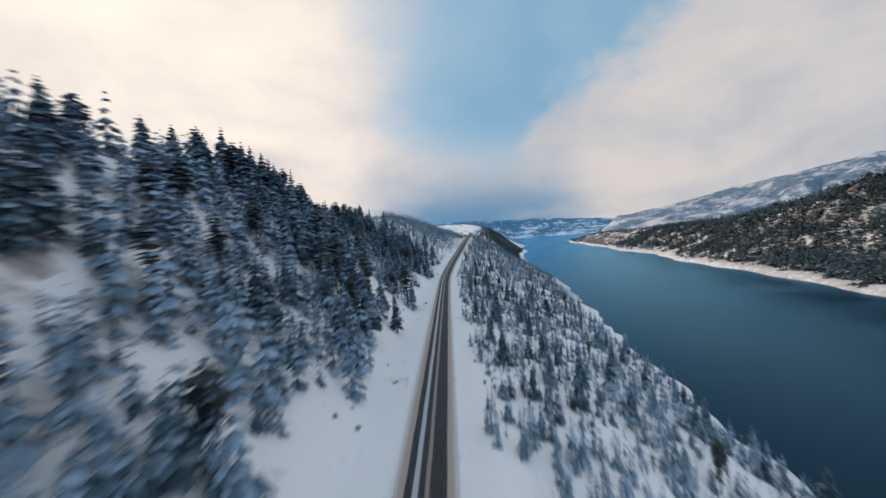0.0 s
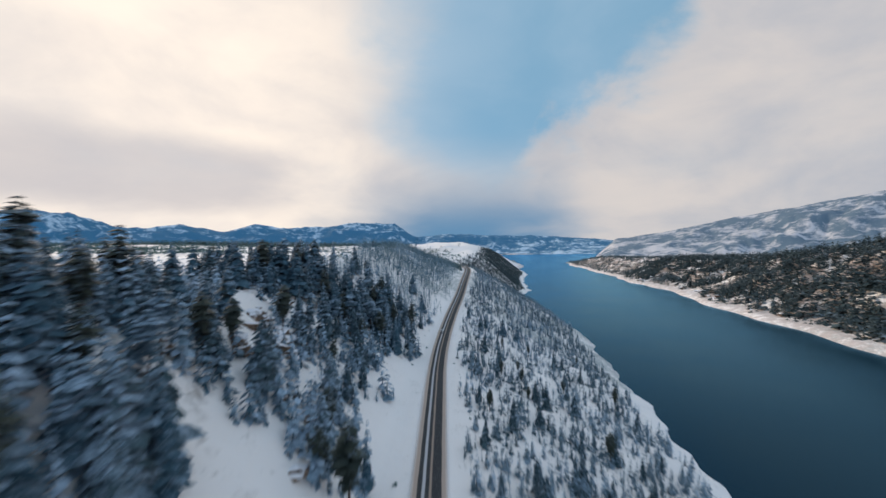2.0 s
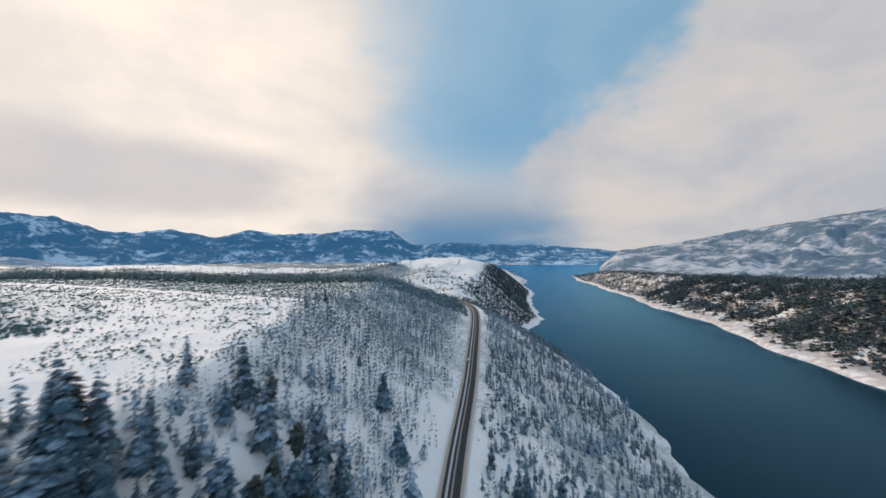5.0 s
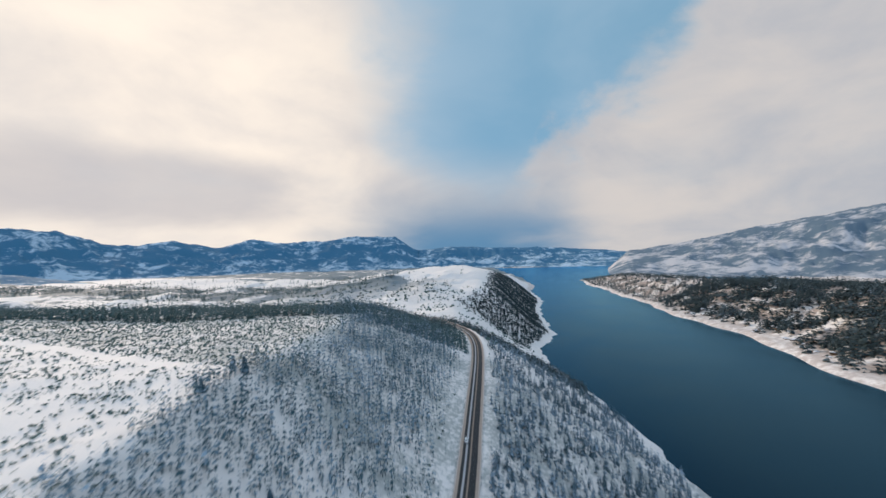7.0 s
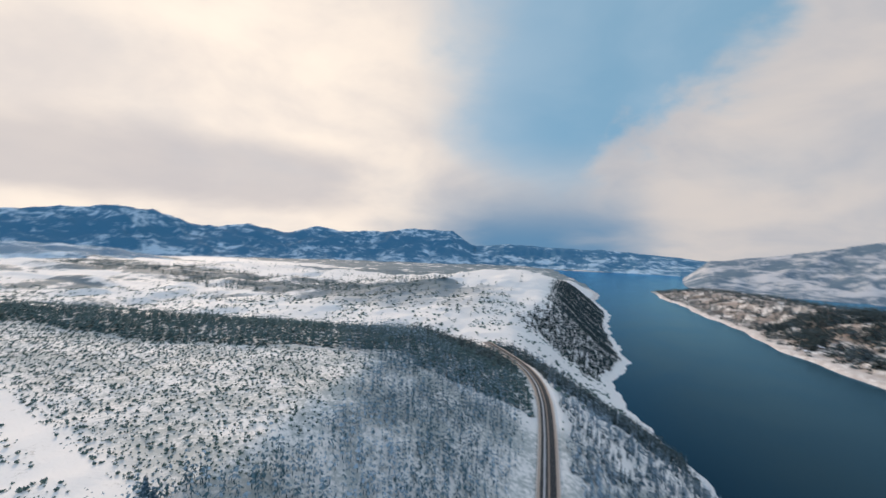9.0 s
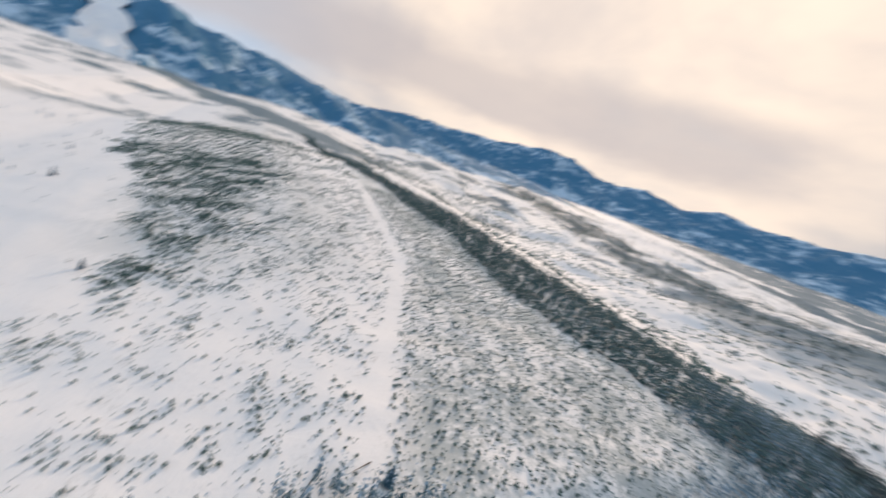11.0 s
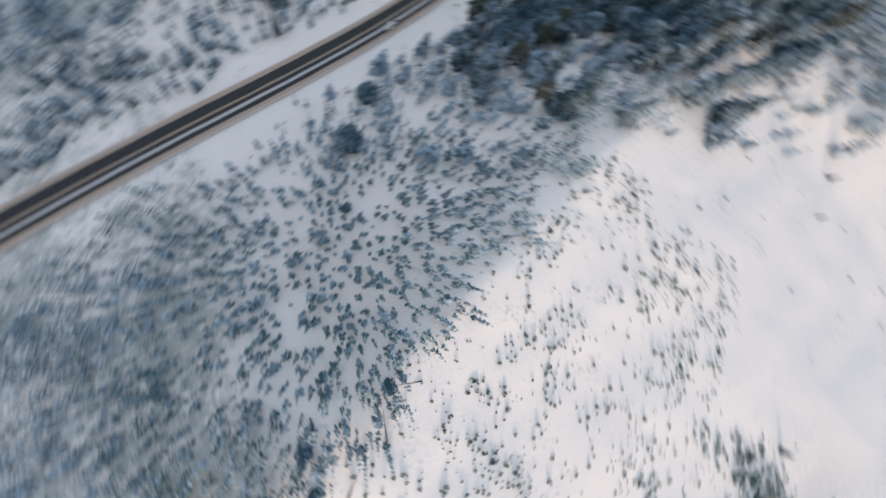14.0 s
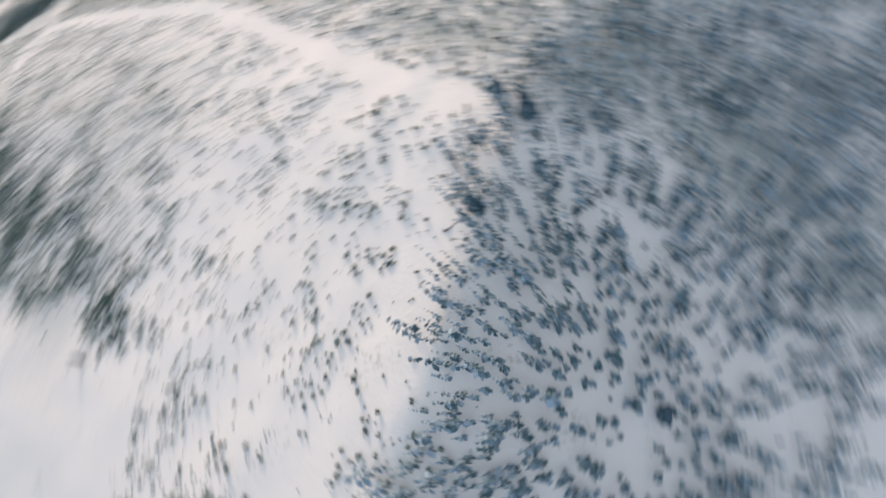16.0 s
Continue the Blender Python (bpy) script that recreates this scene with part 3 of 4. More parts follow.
def near_tree_meshes(count, boughs):
    out = []
    for i in range(count):
        gen = np.random.default_rng(100 + i)
        h, slim = 1.0, 0.13 + 0.09 * gen.random()
        pine = i % 4 == 3
        if pine:
            v, f = blades(15, 9, h, slim * 0.85, 0.34 + 0.12 * gen.random(), True, 1.0, 0.2, gen, True)
        else:
            v, f = blades(20, 9, h, slim, 0.08 + 0.12 * gen.random(), True, 0.9, 0.45, gen)
        keep = np.repeat(gen.random(len(f) // 4) > (0.2 if pine else 0.12), 4)
        crown = mesh_from("crown", v, f[keep], M_PINE if pine and (boughs is M_NEAR or i == 11) else boughs)
        tv, tf = stem(h, 0.013, 6, gen)
        out.append((mesh_from("trunk", tv, tf, M_BARK), crown))
    return out


NEAR, DUSK = near_tree_meshes(12, M_NEAR), near_tree_meshes(12, M_DUSK)


def add_tree(x, y, h, k, wide=1.0, label="snow-dusted spruce on the slope", group="trees on the slope", kin=None):
    if k % 4 == 3:
        label, group = label.replace("dark spruce", "brown-green pine").replace("slender spruce", "slender brown-green pine"), group.replace("spruces", "pines")
    root = new("pine_tree" if k % 4 == 3 else "spruce_tree")
    root.matrix_world = Matrix.LocRotScale((x, y, float(ground_z(x, y)) - 0.1), Euler((rng.normal(0, 0.02), rng.normal(0, 0.02), rng.random() * 6.28)), (h * wide, h * wide, h))
    for nm, me in zip(("trunk", "crown"), (kin or NEAR)[k % 12]):
        ob = new(nm, me)
        ob.parent = root
    return tagged(root, label, "tree", group)


def scatter(x0, x1, y0, y1, step, keep):
    """Jittered points of a rectangle that pass keep(x, y), a chance between 0 and 1."""
    gx, gy = np.meshgrid(np.arange(x0, x1, step), np.arange(y0, y1, step))
    gx = gx + (rng.random(gx.shape) - 0.5) * step * 1.5
    gy = gy + (rng.random(gx.shape) - 0.5) * step * 1.5
    gx, gy = gx.ravel(), gy.ravel()
    ok = rng.random(len(gx)) < keep(gx, gy)
    return gx[ok], gy[ok]


def stand(name, label, category, x, y, h, wide, protos, mat, sink=0.1, lean=0.03, bark=None):
    """Many small plants as one mesh."""
    z = ground_z(x, y) - sink
    which = rng.integers(0, len(protos), len(x))
    V, Fc, n = [], [], 0
    for k, (pv, pf) in enumerate(protos):
        i = np.nonzero(which == k)[0]
        if not len(i):
            continue
        a = rng.random(len(i)) * 6.283
        c, s = np.cos(a)[:, None], np.sin(a)[:, None]
        hh, ww = h[i][:, None], (h[i] * wide[i])[:, None]
        px = (pv[:, 0] * c - pv[:, 1] * s) * ww
        py = (pv[:, 0] * s + pv[:, 1] * c) * ww
        pz = pv[:, 2] * hh
        px = px + pz * rng.normal(0, lean, (len(i), 1))
        py = py + pz * rng.normal(0, lean, (len(i), 1))
        v = np.stack([px + x[i][:, None], py + y[i][:, None], pz + z[i][:, None]], -1)
        V.append(v.reshape(-1, 3))
        Fc.append((pf[None] + (n + np.arange(len(i)) * len(pv))[:, None, None]).reshape(-1, 3))
        n += len(i) * len(pv)
    me = mesh_from(name, np.concatenate(V), np.concatenate(Fc), mat)
    return tagged(new(name, me), label, category, kind="stuff")


def merged(parts_):
    V, Fc, n = [], [], 0
    for v, f in parts_:
        V.append(v)
        Fc.append(f + n)
        n += len(v)
    return np.concatenate(V), np.concatenate(Fc)


def far_protos(count, levels, per, radius, base, seed, bark=12):
    out = []
    for i in range(count):
        gen = np.random.default_rng(seed + i)
        v, f = blades(levels, per, 1.0, radius, base, False, 0.9, 0.5, gen)
        tv, tf = stem(1.0, 0.016, 3, gen)
        out.append(merged([(v, f), (tv, tf[:bark])]))
    return out


P_SLIM = far_protos(12, 5, 4, 0.125, 0.16, 300, 6)
P_FULL = far_protos(10, 8, 5, 0.20, 0.06, 400)
P_TINY = far_protos(6, 4, 4, 0.26, 0.02, 500, 6)


def patchy(x, y, size, seed, lo, hi):
    return smooth(rumple(x, y, size, seed), lo, hi)


def brow_x(y):
    """Western edge of the slope's wood."""
    return lerp(y, [-100, 120, 190, 208, 240, 258, 282, 303, 308, 316, 330, 350, 388, 390, 426, 430], [-130, -120, -96, -82, -45, -46, -47, -51, -45, -40, -36, -35, -40, -330, -330, -44]) + 2.0 * np.sin(y * 0.4) + 1.4 * np.sin(y * 0.9 + 1)


def west_keep(x, y):
    margin = lerp(y, [0, 150, 230, 300, 340, 450], [10.5, 10.5, 7.5, 5.5, 8.0, 7.0])
    inside = (x < road_x(y) - margin - 1.5 * np.sin(y * 0.23)) & (x > brow_x(y)) & (y < 432)
    glade = 1 - 0.7 * patchy(x, y, 30, 21, 0.35, 0.6) * (y < 160)
    for cx, cy, rx, ry in ((-20, 116, 8.5, 13), (-16, 158, 4.5, 9), (-17, 46, 3, 9), (-41, 150, 5, 8), (-29, 122, 8.5, 6.5), (-34, 33, 2.6, 4), (-25, 35, 3, 4), (-15, 190, 4.5, 13), (-20.5, 174, 3, 7), (-40, 178, 4.5, 4), (-48, 163, 5, 7), (-40, 156, 4, 4)):
        glade = glade * smooth(((x - cx) / rx) ** 2 + ((y - cy) / ry) ** 2, 0.8, 1.25)
    bank = 1 - 0.75 * smooth(-(road_x(y) - x), -16, -9) * (1 - smooth(y, 165, 178) * smooth(222 - y, 0, 12))
    thin = 1 - 0.62 * smooth(-x, 48, 58) * smooth(y, 176, 200)
    return inside * glade * bank * thin


def east_keep(x, y):
    margin = lerp(y, [0, 230, 300, 340, 450], [8.5, 7.5, 6.0, 7.0, 6.0])
    beach = lerp(y, [0, 100, 180, 220, 300, 600], [2.0, 4.0, 7.0, 10.0, 14.0, 12.0])
    inside = (x > road_x(y) + margin + 1.3 * np.sin(y * 0.19 + 2)) & (x < shore_x(y) - beach)
    gap = 1 - 0.85 * patchy(x, y, 30, 23, 0.2, 0.7) * (1 - 0.6 * smooth(y, 240, 330))
    return inside * gap


# the largest, nearest trees stand as things of their own
bx, by = scatter(-66, -12, 22, 242, 5.2, lambda x, y: west_keep(x, y) * 0.95)
ex, ey = scatter(6, 62, 60, 262, 7.5, lambda x, y: east_keep(x, y) * 0.9)
pick = rng.permutation(len(bx))[:175]
bx, by = bx[pick], by[pick]
pick = rng.permutation(len(ex))[:80]
ex, ey = ex[pick], ey[pick]
for i, (x, y) in enumerate(zip(bx, by)):
    if y < 78 and i % 7 == 0:
        continue
    add_tree(x, y, (10.0 + 2.6 * rng.random() if y < 72 else (8.0 + 6.0 * rng.random() ** 1.3) * (1.12 if y < 130 else 1.0)) * (0.84 if y < 72 else 1.0), int(rng.integers(12)), 1.0 + 0.25 * rng.random(), "tall dark spruce with snowy boughs on the hillside", "hillside spruces")
for i, (x, y) in enumerate(zip(ex, ey)):
    add_tree(x, y, 5.6 + 4.0 * rng.random() ** 1.3, int(rng.integers(12)), 0.8 + 0.2 * rng.random(), "slender spruce with snowy boughs on the lakeside bank", "lakeside spruces")
for x, y, h in ((-11.5, 256.0, 9.5), (-17.0, 267.0, 10.5), (27.0, 254.5, 8.5), (19.0, 254.0, 8.0), (34.0, 257.0, 8.5), (47.0, 288.0, 7.5), (-180.0, 228.0, 3.6), (-95.5, 210.0, 2.2), (-94.0, 199.0, 2.6), (-195.0, 197.0, 3.0), (-112.0, 255.0, 2.6), (-46.0, 291.0, 3.4), (-43.5, 303.0, 4.4), (-48.0, 306.0, 3.6), (-25.5, 277.0, 3.8), (-20.0, 106.0, 8.5), (-14.5, 136.0, 9.0), (9.5, 123.0, 5.5), (14.0, 118.0, 7.0)):
    add_tree(x, y, h, 2 + 4 * (int(h * 3) % 3), 1.2, "single dark bushy spruce standing in the snow", "lone spruces", DUSK)

# close dark stands on the brow and along its foot
for count, x0, x1, y0, y1, h0, h1 in ((19, -30, -17, 201, 230, 8.5, 12.0), (34, -68, -36, 168, 206, 9.5, 14.0), (30, -56, -28, 183, 214, 10.5, 14.5), (7, -47, -28, 212, 233, 8.0, 11.0), (42, -58, -27, 78, 112, 9.0, 13.0), (16, -64, -44, 118, 150, 8.5, 12.0), (16, -62, -36, 108, 126, 8.5, 11.5)):
    for i in range(count):
        x, y = x0 + (x1 - x0) * rng.random(), y0 + (y1 - y0) * rng.random()
        add_tree(x, y, h0 + (h1 - h0) * rng.random(), int(rng.integers(12)), 1.1 + 0.25 * rng.random(), "tall dark spruce with little snow on its boughs", "dark hillside spruces", DUSK)

# the wood above the road, small and close
x, y = scatter(-125, 0, -40, 268, 2.35, lambda x, y: west_keep(x, y) * 0.9 * (1 - 0.6 * smooth(-x, 24, 34) * smooth(y, 166, 182)) * (1 - smooth(y + 9 * np.sin(x * 0.23), 214, 262)))
stand("hillside_wood", "close snow-dusted spruce wood on the hillside above the road", "wood", x, y, (3.4 + 6.5 * rng.random(len(x)) ** 1.5) * np.where(y < 72, 1.15, np.where(y < 130, 1.2, 1.0)), 0.95 + 0.3 * rng.random(len(x)), P_FULL, M_FAR)
x, y = scatter(-60, 22, 214, 445, 1.26, lambda x, y: west_keep(x, y) * (0.95 - 0.55 * patchy(x, y, 24, 51, 0.0, 0.5) * smooth(x, -44, -30)) * (1 - 0.55 * smooth(x, -16, -6) * smooth(y, 250, 262) * smooth(300 - y, 0, 12)) * smooth(y + 9 * np.sin(x * 0.23), 216, 258))
stand("young_pine_wood", "thin young lodgepole pines standing close in the snow", "wood", x, y, 3.6 + 5.0 * rng.random(len(x)) ** 1.3 + 2.0 * (rng.random(len(x)) > 0.94), 0.56 + 0.34 * rng.random(len(x)), P_SLIM, M_YOUNG)
def belt_keep(x, y):
    near = lerp(x, [-640, -340, -250, -150, -100, -60, -30], [352, 362, 376, 382, 383, 390, 400]) + 2.5 * np.sin(x * 0.06) + 1.5 * np.sin(x * 0.17 + 1)
    far = lerp(x, [-640, -340, -270, -200, -150, -80, -50, -20, 10], [362, 380, 402, 418, 428, 438, 458, 482, 492]) + 3 * np.sin(x * 0.05 + 1) + 2 * np.sin(x * 0.21)
    return 0.95 * (y > near) * (y < far) * (x < road_x(y) - 5)


x, y = scatter(-640, 16, 345, 496, 1.95, belt_keep)
stand("tree_belt", "olive-green belt of pines along the far edge of the meadow", "wood", x, y, 3.4 + 2.4 * rng.random(len(x)), 1.0 + 0.3 * rng.random(len(x)), P_TINY, M_BELT)
# bushy little spruces beyond the open snowfield
x, y = scatter(-340, -96, 100, 222, 7.0, lambda x, y: (x < brow_x(y) - 14) * (0.03 + 0.55 * patchy(x, y, 70, 53, 0.15, 0.55) * smooth(-x, 150, 190)))
stand("meadow_spruces", "small bushy spruces dotted over the open snowfield", "trees", x, y, 1.6 + 2.2 * rng.random(len(x)), 1.1 + 0.5 * rng.random(len(x)), P_FULL, M_BANK)
# the wood between road and lake
x, y = scatter(0, 120, -20, 520, 2.0, lambda x, y: east_keep(x, y) * 0.88)
stand("lakeside_wood", "snow-dusted pines on the bank between road and lake", "wood", x, y, (3.0 + 3.2 * rng.random(len(x)) ** 1.3), 0.85 + 0.35 * rng.random(len(x)), P_SLIM + P_FULL, M_BANK)
x, y = scatter(-60, 200, 445, 1250, 2.5, lambda x, y: (x < shore_x(y) - 14) * (smooth(x - (shore_x(y) - 95), 0, 25) * smooth(y, 590, 640) + (x > -44) * (1 - smooth(y, 470, 530)) * (np.abs(x - road_x(y)) > 6)) * (0.97 - 0.2 * patchy(x, y, 80, 31, 0.3, 0.6)))
stand("headland_wood", "dark pines on the headland by the lake", "wood", x, y, 4.5 + 3 * rng.random(len(x)), 1.0 + 0.4 * rng.random(len(x)), P_TINY, M_DARK)
# clumps on the valley floor past the plateau
def valley_keep(x, y):
    lie = y + 0.45 * x + 30 * np.sin(x * 0.011) + 14 * np.sin(x * 0.037 + 1)
    wood = smooth(lie, 570, 605) * (1 - smooth(lie, 755, 820)) * (0.25 + 0.75 * patchy(x * 0.6, y, 110, 33, -0.25, 0.15))
    front = 0.16 * smooth(lie, 520, 565) * patchy(x, y, 70, 34, 0.0, 0.4)
    far = 0.5 * smooth(lie, 1120, 1160) * patchy(x * 0.4, y, 160, 37, 0.25, 0.5)
    return (x < shore_x(y) - 120) * (1 - 0.8 * smooth(x, -160, -60)) * np.maximum(np.maximum(wood, front), far)


x, y = scatter(-1150, 60, 560, 1400, 6.6, valley_keep)
stand("valley_wood", "belts and clumps of pines on the snowy valley floor", "wood", x, y, 4.5 + 4 * rng.random(len(x)), 1.1 + 0.4 * rng.random(len(x)), P_TINY, M_BELT)
# the far shore
def far_keep(x, y):
    q = x - far_x(y)
    open_snow = lerp(y, [60, 300, 420, 560, 700, 960], [10, 12, 16, 22, 24, 16])
    dense = smooth(q, open_snow - 8, open_snow + 22)
    bare = 0.32 + 0.58 * smooth(y, 520, 620) * (1 - smooth(y, 860, 960))
    return (q > 6) * (dense * 0.95 * (1 - bare * patchy(x, y, 80, 35, -0.1, 0.4)) + 0.10 * patchy(x, y, 40, 38, 0.0, 0.4))


x, y = scatter(245, 700, 60, 960, 3.7, far_keep)
stand("far_shore_wood", "dark pines over the hill on the opposite shore", "wood", x, y, 8.0 + 6.0 * rng.random(len(x)), 1.15 + 0.5 * rng.random(len(x)), P_TINY, M_DARK)
x, y = scatter(330, 760, 940, 1750, 7.0, lambda x, y: (x > far_x(y) + 10) * (x < far_x(y) + 230) * (0.95 - 0.5 * patchy(x, y, 120, 36, 0.2, 0.5)))
stand("peninsula_wood", "distant pines on a low wooded peninsula", "wood", x, y, 6 + 4 * rng.random(len(x)), 1.3 + 0.4 * rng.random(len(x)), P_TINY, M_DARK)

# ---- the sage meadow ----


def tufts(count, seed):
    out = []
    for i in range(count):
        gen = np.random.default_rng(seed + i)
        V, Fc = [], []
        for k in range(5):
            a = 6.283 * (k + gen.random() * 0.6) / 5
            r, z = 0.35 + 0.3 * gen.random(), 0.6 + 0.5 * gen.random()
            ca, sa = math.cos(a), math.sin(a)
            n = len(V)
            for u, v, w in ((0, 0, -0.1), (r, -0.26, z * 0.55), (r * 0.7, 0.05, z), (r, 0.28, z * 0.5)):
                V.append((u * ca - v * sa, u * sa + v * ca, w))
            Fc += [(n, n + 1, n + 2), (n, n + 2, n + 3)]
        out.append((np.array(V), np.array(Fc)))
    return out


def strip_y(x):
    return lerp(x, [-400, -234, -133, -75, -46], [352, 349, 337, 313, 303])


def bare_y(x):
    """Northern edge of the open snowfield in the meadow."""
    return lerp(x, [-540, -360, -240, -199, -145, -121, -93, -86, -72, -45], [232, 214, 226, 243, 254, 259, 255, 240, 236, 242]) - 3 * np.sin(x * 0.21)


def green_at(x, y):
    """The close green thicket along the snowfield, thinning out northwards."""
    far = lerp(x, [-540, -260, -140, -100, -88], [318, 320, 300, 290, 276])
    return smooth(-x, 92, 112) * smooth(y - bare_y(x), 0, 6) * (1 - smooth(y, far - 30, far)) * (0.55 + 0.45 * patchy(x, y, 34, 45, -0.3, 0.4))


def meadow_keep(x, y):
    inside = (x < brow_x(y) + 3) & (y < 392) & (y > 120)
    wedge = smooth(y - strip_y(x), 1.4, 3.2)
    south = smooth(strip_y(x) - y, 1.6, 4)
    bare = smooth(y - bare_y(x), -2, 4)
    green = green_at(x, y)
    rim = np.exp(-(((bare_y(x) + 5 - y) / 5.0) ** 2)) * (x < -50) * (x > -108)
    mid = 0.14 + 0.22 * smooth(y, 282, 300) + 0.90 * patchy(x, y, 26, 41, 0.0, 0.5)
    return inside * (wedge * 0.9 + south * bare * np.maximum(np.maximum(mid * (1 - 0.35 * patchy(x, y, 60, 43, 0.0, 0.5)), green), rim * 0.8) + south * (1 - bare) * 0.008)


x, y = scatter(-260, -38, 190, 392, 0.82, lambda x, y: meadow_keep(x, y) * np.maximum(0.34 + 0.7 * patchy(x, y, 6.5, 47, -0.3, 0.45), green_at(x, y) * 0.7))
stand("sagebrush", "low grey-green sagebrush poking through meadow snow", "shrubs", x, y, (0.18 + 0.46 * rng.random(len(x)) ** 2) * (1 + 0.8 * green_at(x, y)), 0.90 + 0.5 * rng.random(len(x)), tufts(6, 700), M_SHRUB, 0.02)
x, y = scatter(-520, -262, 200, 392, 2.6, lambda x, y: (y < 352) * np.maximum((0.12 + 0.6 * patchy(x, y, 60, 44, -0.1, 0.5)) * smooth(y - bare_y(x), 0, 12), green_at(x, y)))
stand("sagebrush", "low grey-green sagebrush on the far meadow", "shrubs", x, y, 0.7 + 0.6 * rng.random(len(x)), 0.9 + 0.5 * rng.random(len(x)), tufts(4, 800), M_SHRUB, 0.02)
x, y = scatter(-760, 100, 432, 700, 4.2, lambda x, y: (x < shore_x(y) - 9) * (np.abs(x - road_x(y)) > 6) * (0.14 + 0.80 * patchy(x * 0.5, y, 60, 48, -0.05, 0.5)))
stand("valley_brush", "grey-green brush scattered over the snowy valley floor", "shrubs", x, y, 0.8 + 1.3 * rng.random(len(x)) ** 2, 1.0 + 0.6 * rng.random(len(x)), tufts(4, 850), M_SHRUB, 0.02)
x, y = scatter(-24, 30, -30, 440, 1.7, lambda x, y: 0.035 * (np.abs(x - road_x(y)) > 5.2) * (np.abs(x - road_x(y)) < 13))
stand("roadside_brush", "bare brush in the snow beside the road", "shrubs", x, y, 0.4 + 0.6 * rng.random(len(x)) ** 2, 0.8 + 0.5 * rng.random(len(x)), tufts(4, 900), M_SHRUB, 0.02)

# ---- rocks ----


def rock(x, y, size, seed):
    gen = np.random.default_rng(seed)
    bm = bmesh.new()
    bmesh.ops.create_icosphere(bm, subdivisions=2, radius=1.0)
    for v in bm.verts:
        d = v.co.normalized()
        k = 0.75 + 0.5 * noise.noise(d * 1.3 + Vector((seed, 0, 0))) + 0.2 * noise.noise(d * 3.5 + Vector((0, seed, 0)))
        v.co = Vector((round(d.x * k * 2.2) / 2.2 * 0.5 + d.x * k * 0.5, d.y * k, d.z * k * 0.6))
    me = bpy.data.meshes.new("rock")
    bm.to_mesh(me)
    bm.free()
    me.materials.append(M_ROCK_SNOW)
    ob = new("rock", me)
    ob.matrix_world = Matrix.LocRotScale((x, y, float(ground_z(x, y)) + size * 0.08), Euler((gen.normal(0, 0.25), gen.normal(0, 0.25), gen.random() * 6.28)), (size * 1.3, size, size))
    return tagged(ob, "brown rock outcrop capped with snow on the hillside", "rock", "hillside rocks")


def rock_mat():
    mat, w = material("snow_capped_rock", rgb(0.2, 0.16, 0.13), 0.9)
    geo = w.n("ShaderNodeNewGeometry")
    nz = w.xyz(geo.outputs["Normal"])[2]
    n = w.noise(geo.outputs["Position"], 1.2, 6, 0.7)
    stone = w.mix(w.step(n, 0.35, 0.65), rgb(0.06, 0.042, 0.032), rgb(0.23, 0.155, 0.105))
    w.put(w.bsdf.inputs["Base Color"], w.mix(w.step(w.math("ADD", nz, w.math("MULTIPLY", w.math("SUBTRACT", n, 0.5), 0.9)), 0.55, 0.75), stone, rgb(0.78, 0.78, 0.81)))
    bump(w, n, 0.8, 0.25)
    return mat


M_ROCK_SNOW = rock_mat()
for i in range(34):
    x, y = -47 + 24 * rng.random(), 100 + 95 * rng.random()
    rock(x, y, 0.7 + 1.5 * rng.random(), i + 1)
for i in range(14):
    cx, cy = ((-42, 157), (-37, 156), (-42.5, 144), (-40, 176))[i % 4]
    rock(cx + 3.0 * rng.normal(), cy + 1.6 * rng.normal(), 1.6 + 1.4 * rng.random(), 100 + i)
for i in range(26):
    y = 420 + 420 * rng.random()
    rock(float(far_x(y)) + 12 + 30 * rng.random(), y, 1.5 + 3.5 * rng.random(), 60 + i)

# ---- a car on the road ----


def part(name, bm, mat, parent, label=""):
    me = bpy.data.meshes.new(name)
    bm.normal_update()
    bm.to_mesh(me)
    bm.free()
    me.materials.append(mat)
    ob = new(name, me)
    ob.parent = parent
    if label:
        ob["label"] = label
    return ob


def block(sx, sy, sz, at, taper=(1, 1), bev=0.04):
    bm = bmesh.new()
    bmesh.ops.create_cube(bm, size=1)
    for v in bm.verts:
        kx, ky = taper if v.co.z > 0 else (1, 1)
        v.co = Vector((v.co.x * sx * kx + at[0], v.co.y * sy * ky + at[1], v.co.z * sz + at[2]))
    bmesh.ops.bevel(bm, geom=list(bm.edges), offset=bev, segments=2, affect="EDGES", profile=0.6)
    return bm


def drum(r, depth, at):
    bm = bmesh.new()
    bmesh.ops.create_cone(bm, cap_ends=True, segments=18, radius1=r, radius2=r, depth=depth, matrix=Matrix.Translation(at) @ Matrix.Rotation(radians(90), 4, "Y"))
    return bm


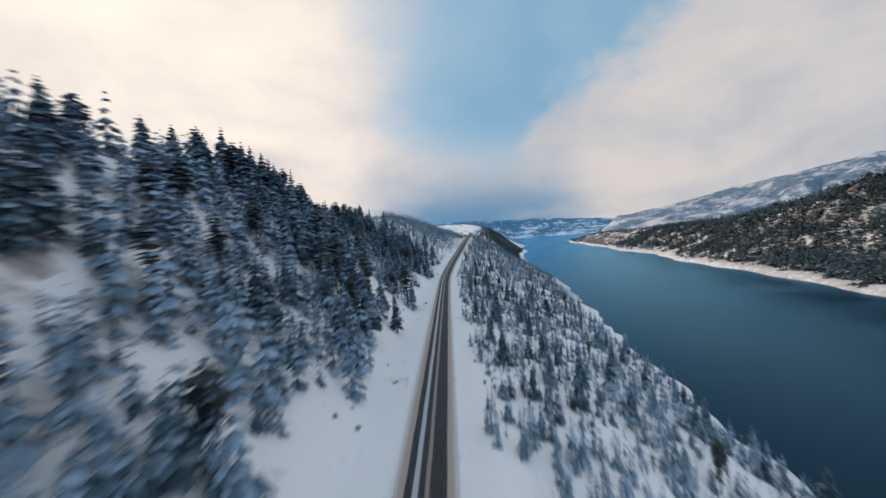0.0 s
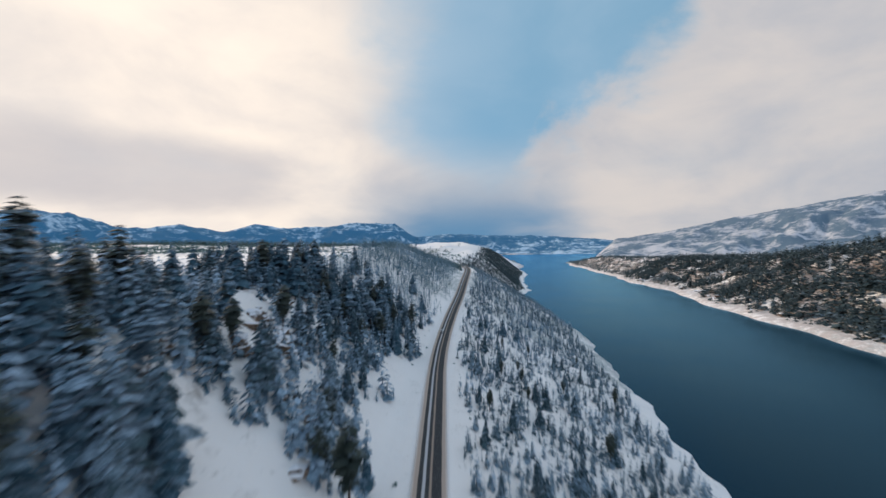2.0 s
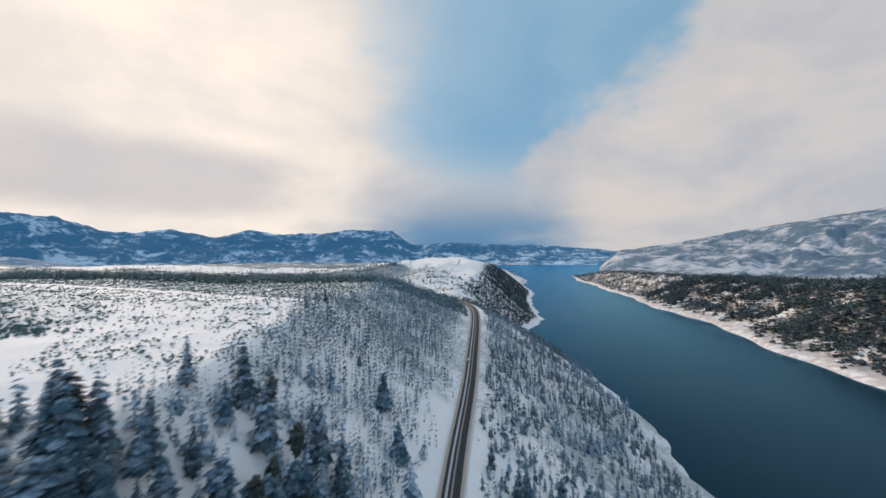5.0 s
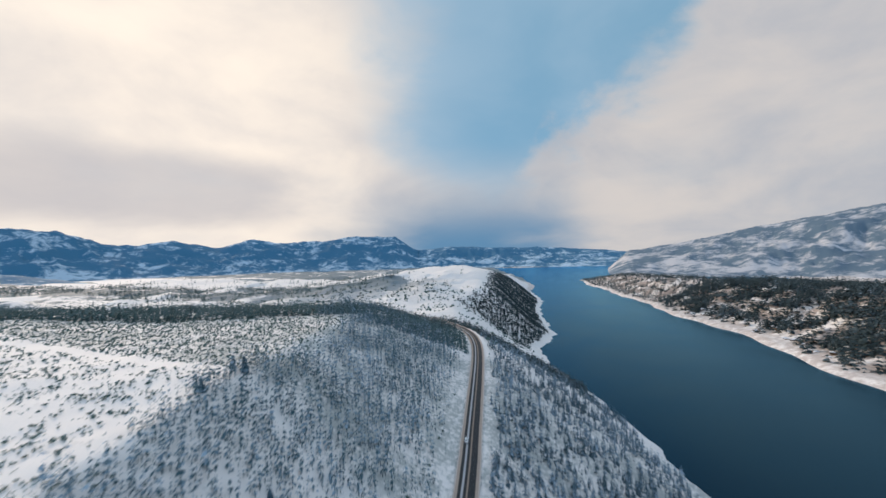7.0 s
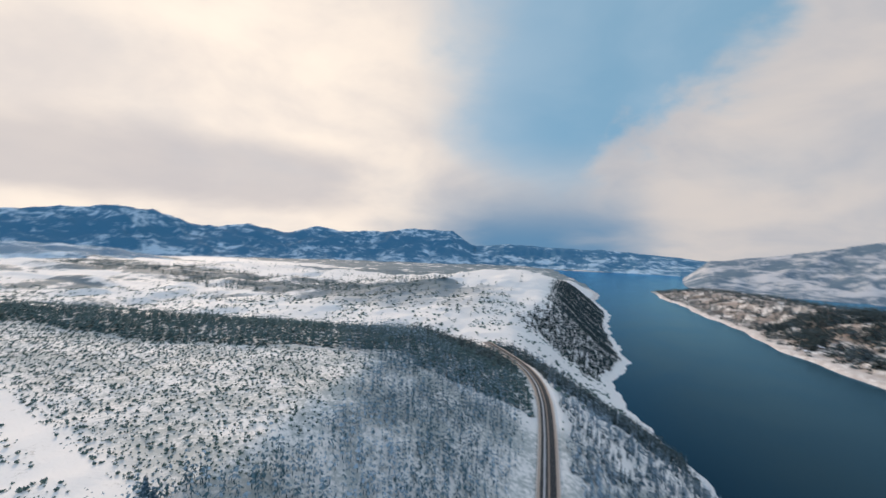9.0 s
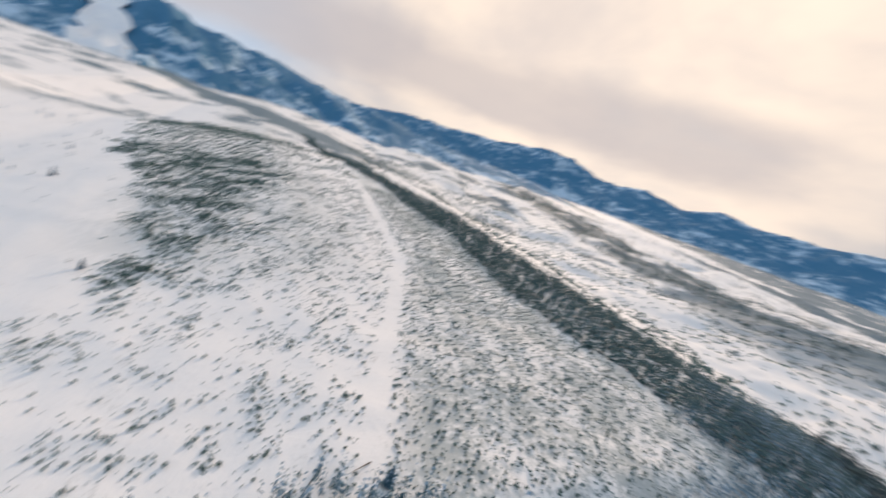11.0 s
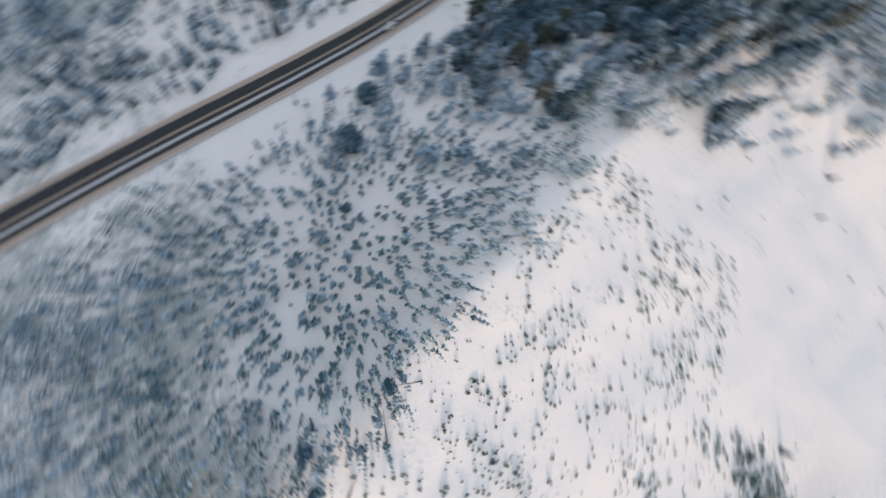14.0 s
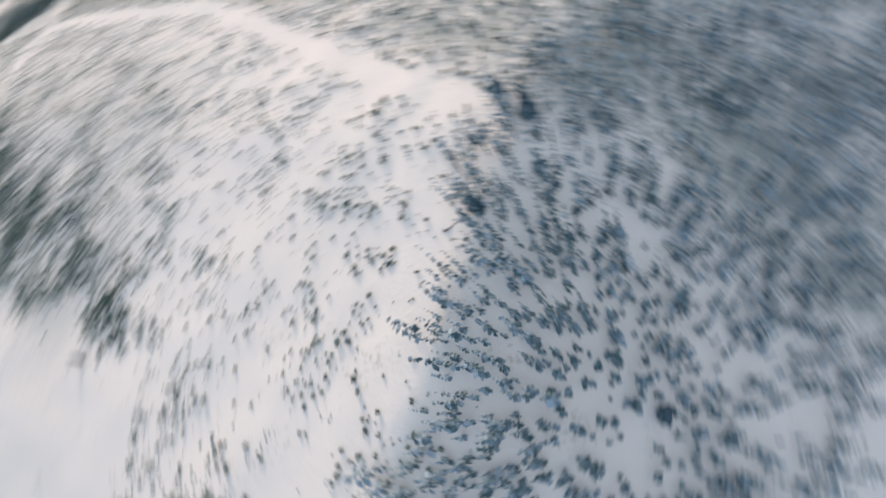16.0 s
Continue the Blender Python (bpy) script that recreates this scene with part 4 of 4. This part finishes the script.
def pickup(x, y):
    k = 0.62
    car = new("pickup_truck")
    part("body", block(1.9, 5.3, 0.62, (0, 0, 0.75), (0.96, 0.99), 0.08), M_CAR, car)
    part("cab", block(1.78, 2.3, 0.72, (0, 0.25, 1.40), (0.84, 0.72), 0.10), M_CAR, car)
    part("windscreen", block(1.45, 0.06, 0.50, (0, 1.24, 1.42), (0.9, 1), 0.01), M_GLASS, car, "dark sloping windscreen")
    part("rear_window", block(1.40, 0.06, 0.44, (0, -0.74, 1.44), (0.9, 1), 0.01), M_GLASS, car, "dark rear window")
    part("load_bed", block(1.6, 1.75, 0.10, (0, -1.65, 1.05), (1, 1), 0.02), M_TYRE, car, "dark load bed liner")
    part("bumper", block(1.85, 0.18, 0.24, (0, -2.70, 0.55), (1, 1), 0.04), M_TYRE, car, "dark rear bumper")
    for s in (-1, 1):
        part("side_window", block(0.05, 1.75, 0.40, (s * 0.83, 0.25, 1.44), (1, 0.8), 0.01), M_GLASS, car, "dark side window")
        part("tail_light", block(0.22, 0.08, 0.34, (s * 0.82, -2.66, 0.86), (1, 1), 0.02), M_RED, car, "red tail light")
        for yy in (-1.65, 1.65):
            wheel = part("wheel", drum(0.40, 0.26, (s * 0.84, yy, 0.40)), M_TYRE, car)
            part("rim", drum(0.23, 0.28, (s * 0.84, yy, 0.40)), M_CAR, wheel, "light metal rim")
    car.matrix_world = Matrix.LocRotScale((x, y, float(road_z(np.float64(y))) + 0.20), Euler((0.04, 0, 0)), (k, k, k))
    return tagged(car, "white pickup truck driving on the ploughed road", "car")


pickup(float(road_x(np.float64(238.0))) - 1.35, 238.0)

def hatchback(x, y):
    k = 0.62
    car = new("hatchback_car")
    part("body", block(1.78, 4.2, 0.60, (0, 0, 0.62), (0.95, 0.98), 0.10), M_CAR, car)
    part("cabin", block(1.62, 2.5, 0.58, (0, -0.35, 1.18), (0.80, 0.70), 0.10), M_CAR, car)
    part("windscreen", block(1.30, 0.06, 0.42, (0, 0.72, 1.18), (0.9, 1), 0.01), M_GLASS, car, "dark windscreen")
    part("rear_window", block(1.25, 0.06, 0.40, (0, -1.42, 1.18), (0.9, 1), 0.01), M_GLASS, car, "dark rear window")
    part("bumper", block(1.72, 0.16, 0.22, (0, -2.10, 0.46), (1, 1), 0.04), M_TYRE, car, "dark rear bumper")
    for s in (-1, 1):
        part("side_window", block(0.05, 1.7, 0.34, (s * 0.755, -0.35, 1.20), (1, 0.8), 0.01), M_GLASS, car, "dark side window")
        part("tail_light", block(0.26, 0.07, 0.20, (s * 0.70, -2.10, 0.78), (1, 1), 0.02), M_RED, car, "red tail light")
        for yy in (-1.3, 1.3):
            wheel = part("wheel", drum(0.32, 0.22, (s * 0.80, yy, 0.32)), M_TYRE, car)
            part("rim", drum(0.19, 0.24, (s * 0.80, yy, 0.32)), M_CAR, wheel, "light metal rim")
    car.matrix_world = Matrix.LocRotScale((x, y, float(road_z(np.float64(y))) + 0.20), Euler((0.10, 0, -0.14)), (k, k, k))
    return tagged(car, "pale hatchback car on the ploughed road", "car")


hatchback(float(road_x(np.float64(322.0))) - 1.3, 322.0)

# ---- fallen logs at the meadow's edge ----


def log(x, y, length, turn):
    gen = np.random.default_rng(int(abs(x * 10)))
    v, f = stem(length, 0.09, 6, gen)
    me = mesh_from("fallen_log", v, f, M_BARK)
    ob = new("fallen_log", me)
    ob.matrix_world = Matrix.LocRotScale((x, y, float(ground_z(x, y)) + 0.12), Euler((radians(88), 0, turn)), None)
    return tagged(ob, "bare grey fallen trunk lying in the snow", "log", "fallen logs")


for x, y, l, a in ((-50.5, 296.0, 4.2, 0.9), (-49.0, 288.0, 3.4, 2.4), (-51.5, 304.0, 3.8, 0.4), (-18.0, 140.0, 4.0, 1.2), (-26.0, 60.0, 5.0, 2.2)):
    log(x, y, l, a)
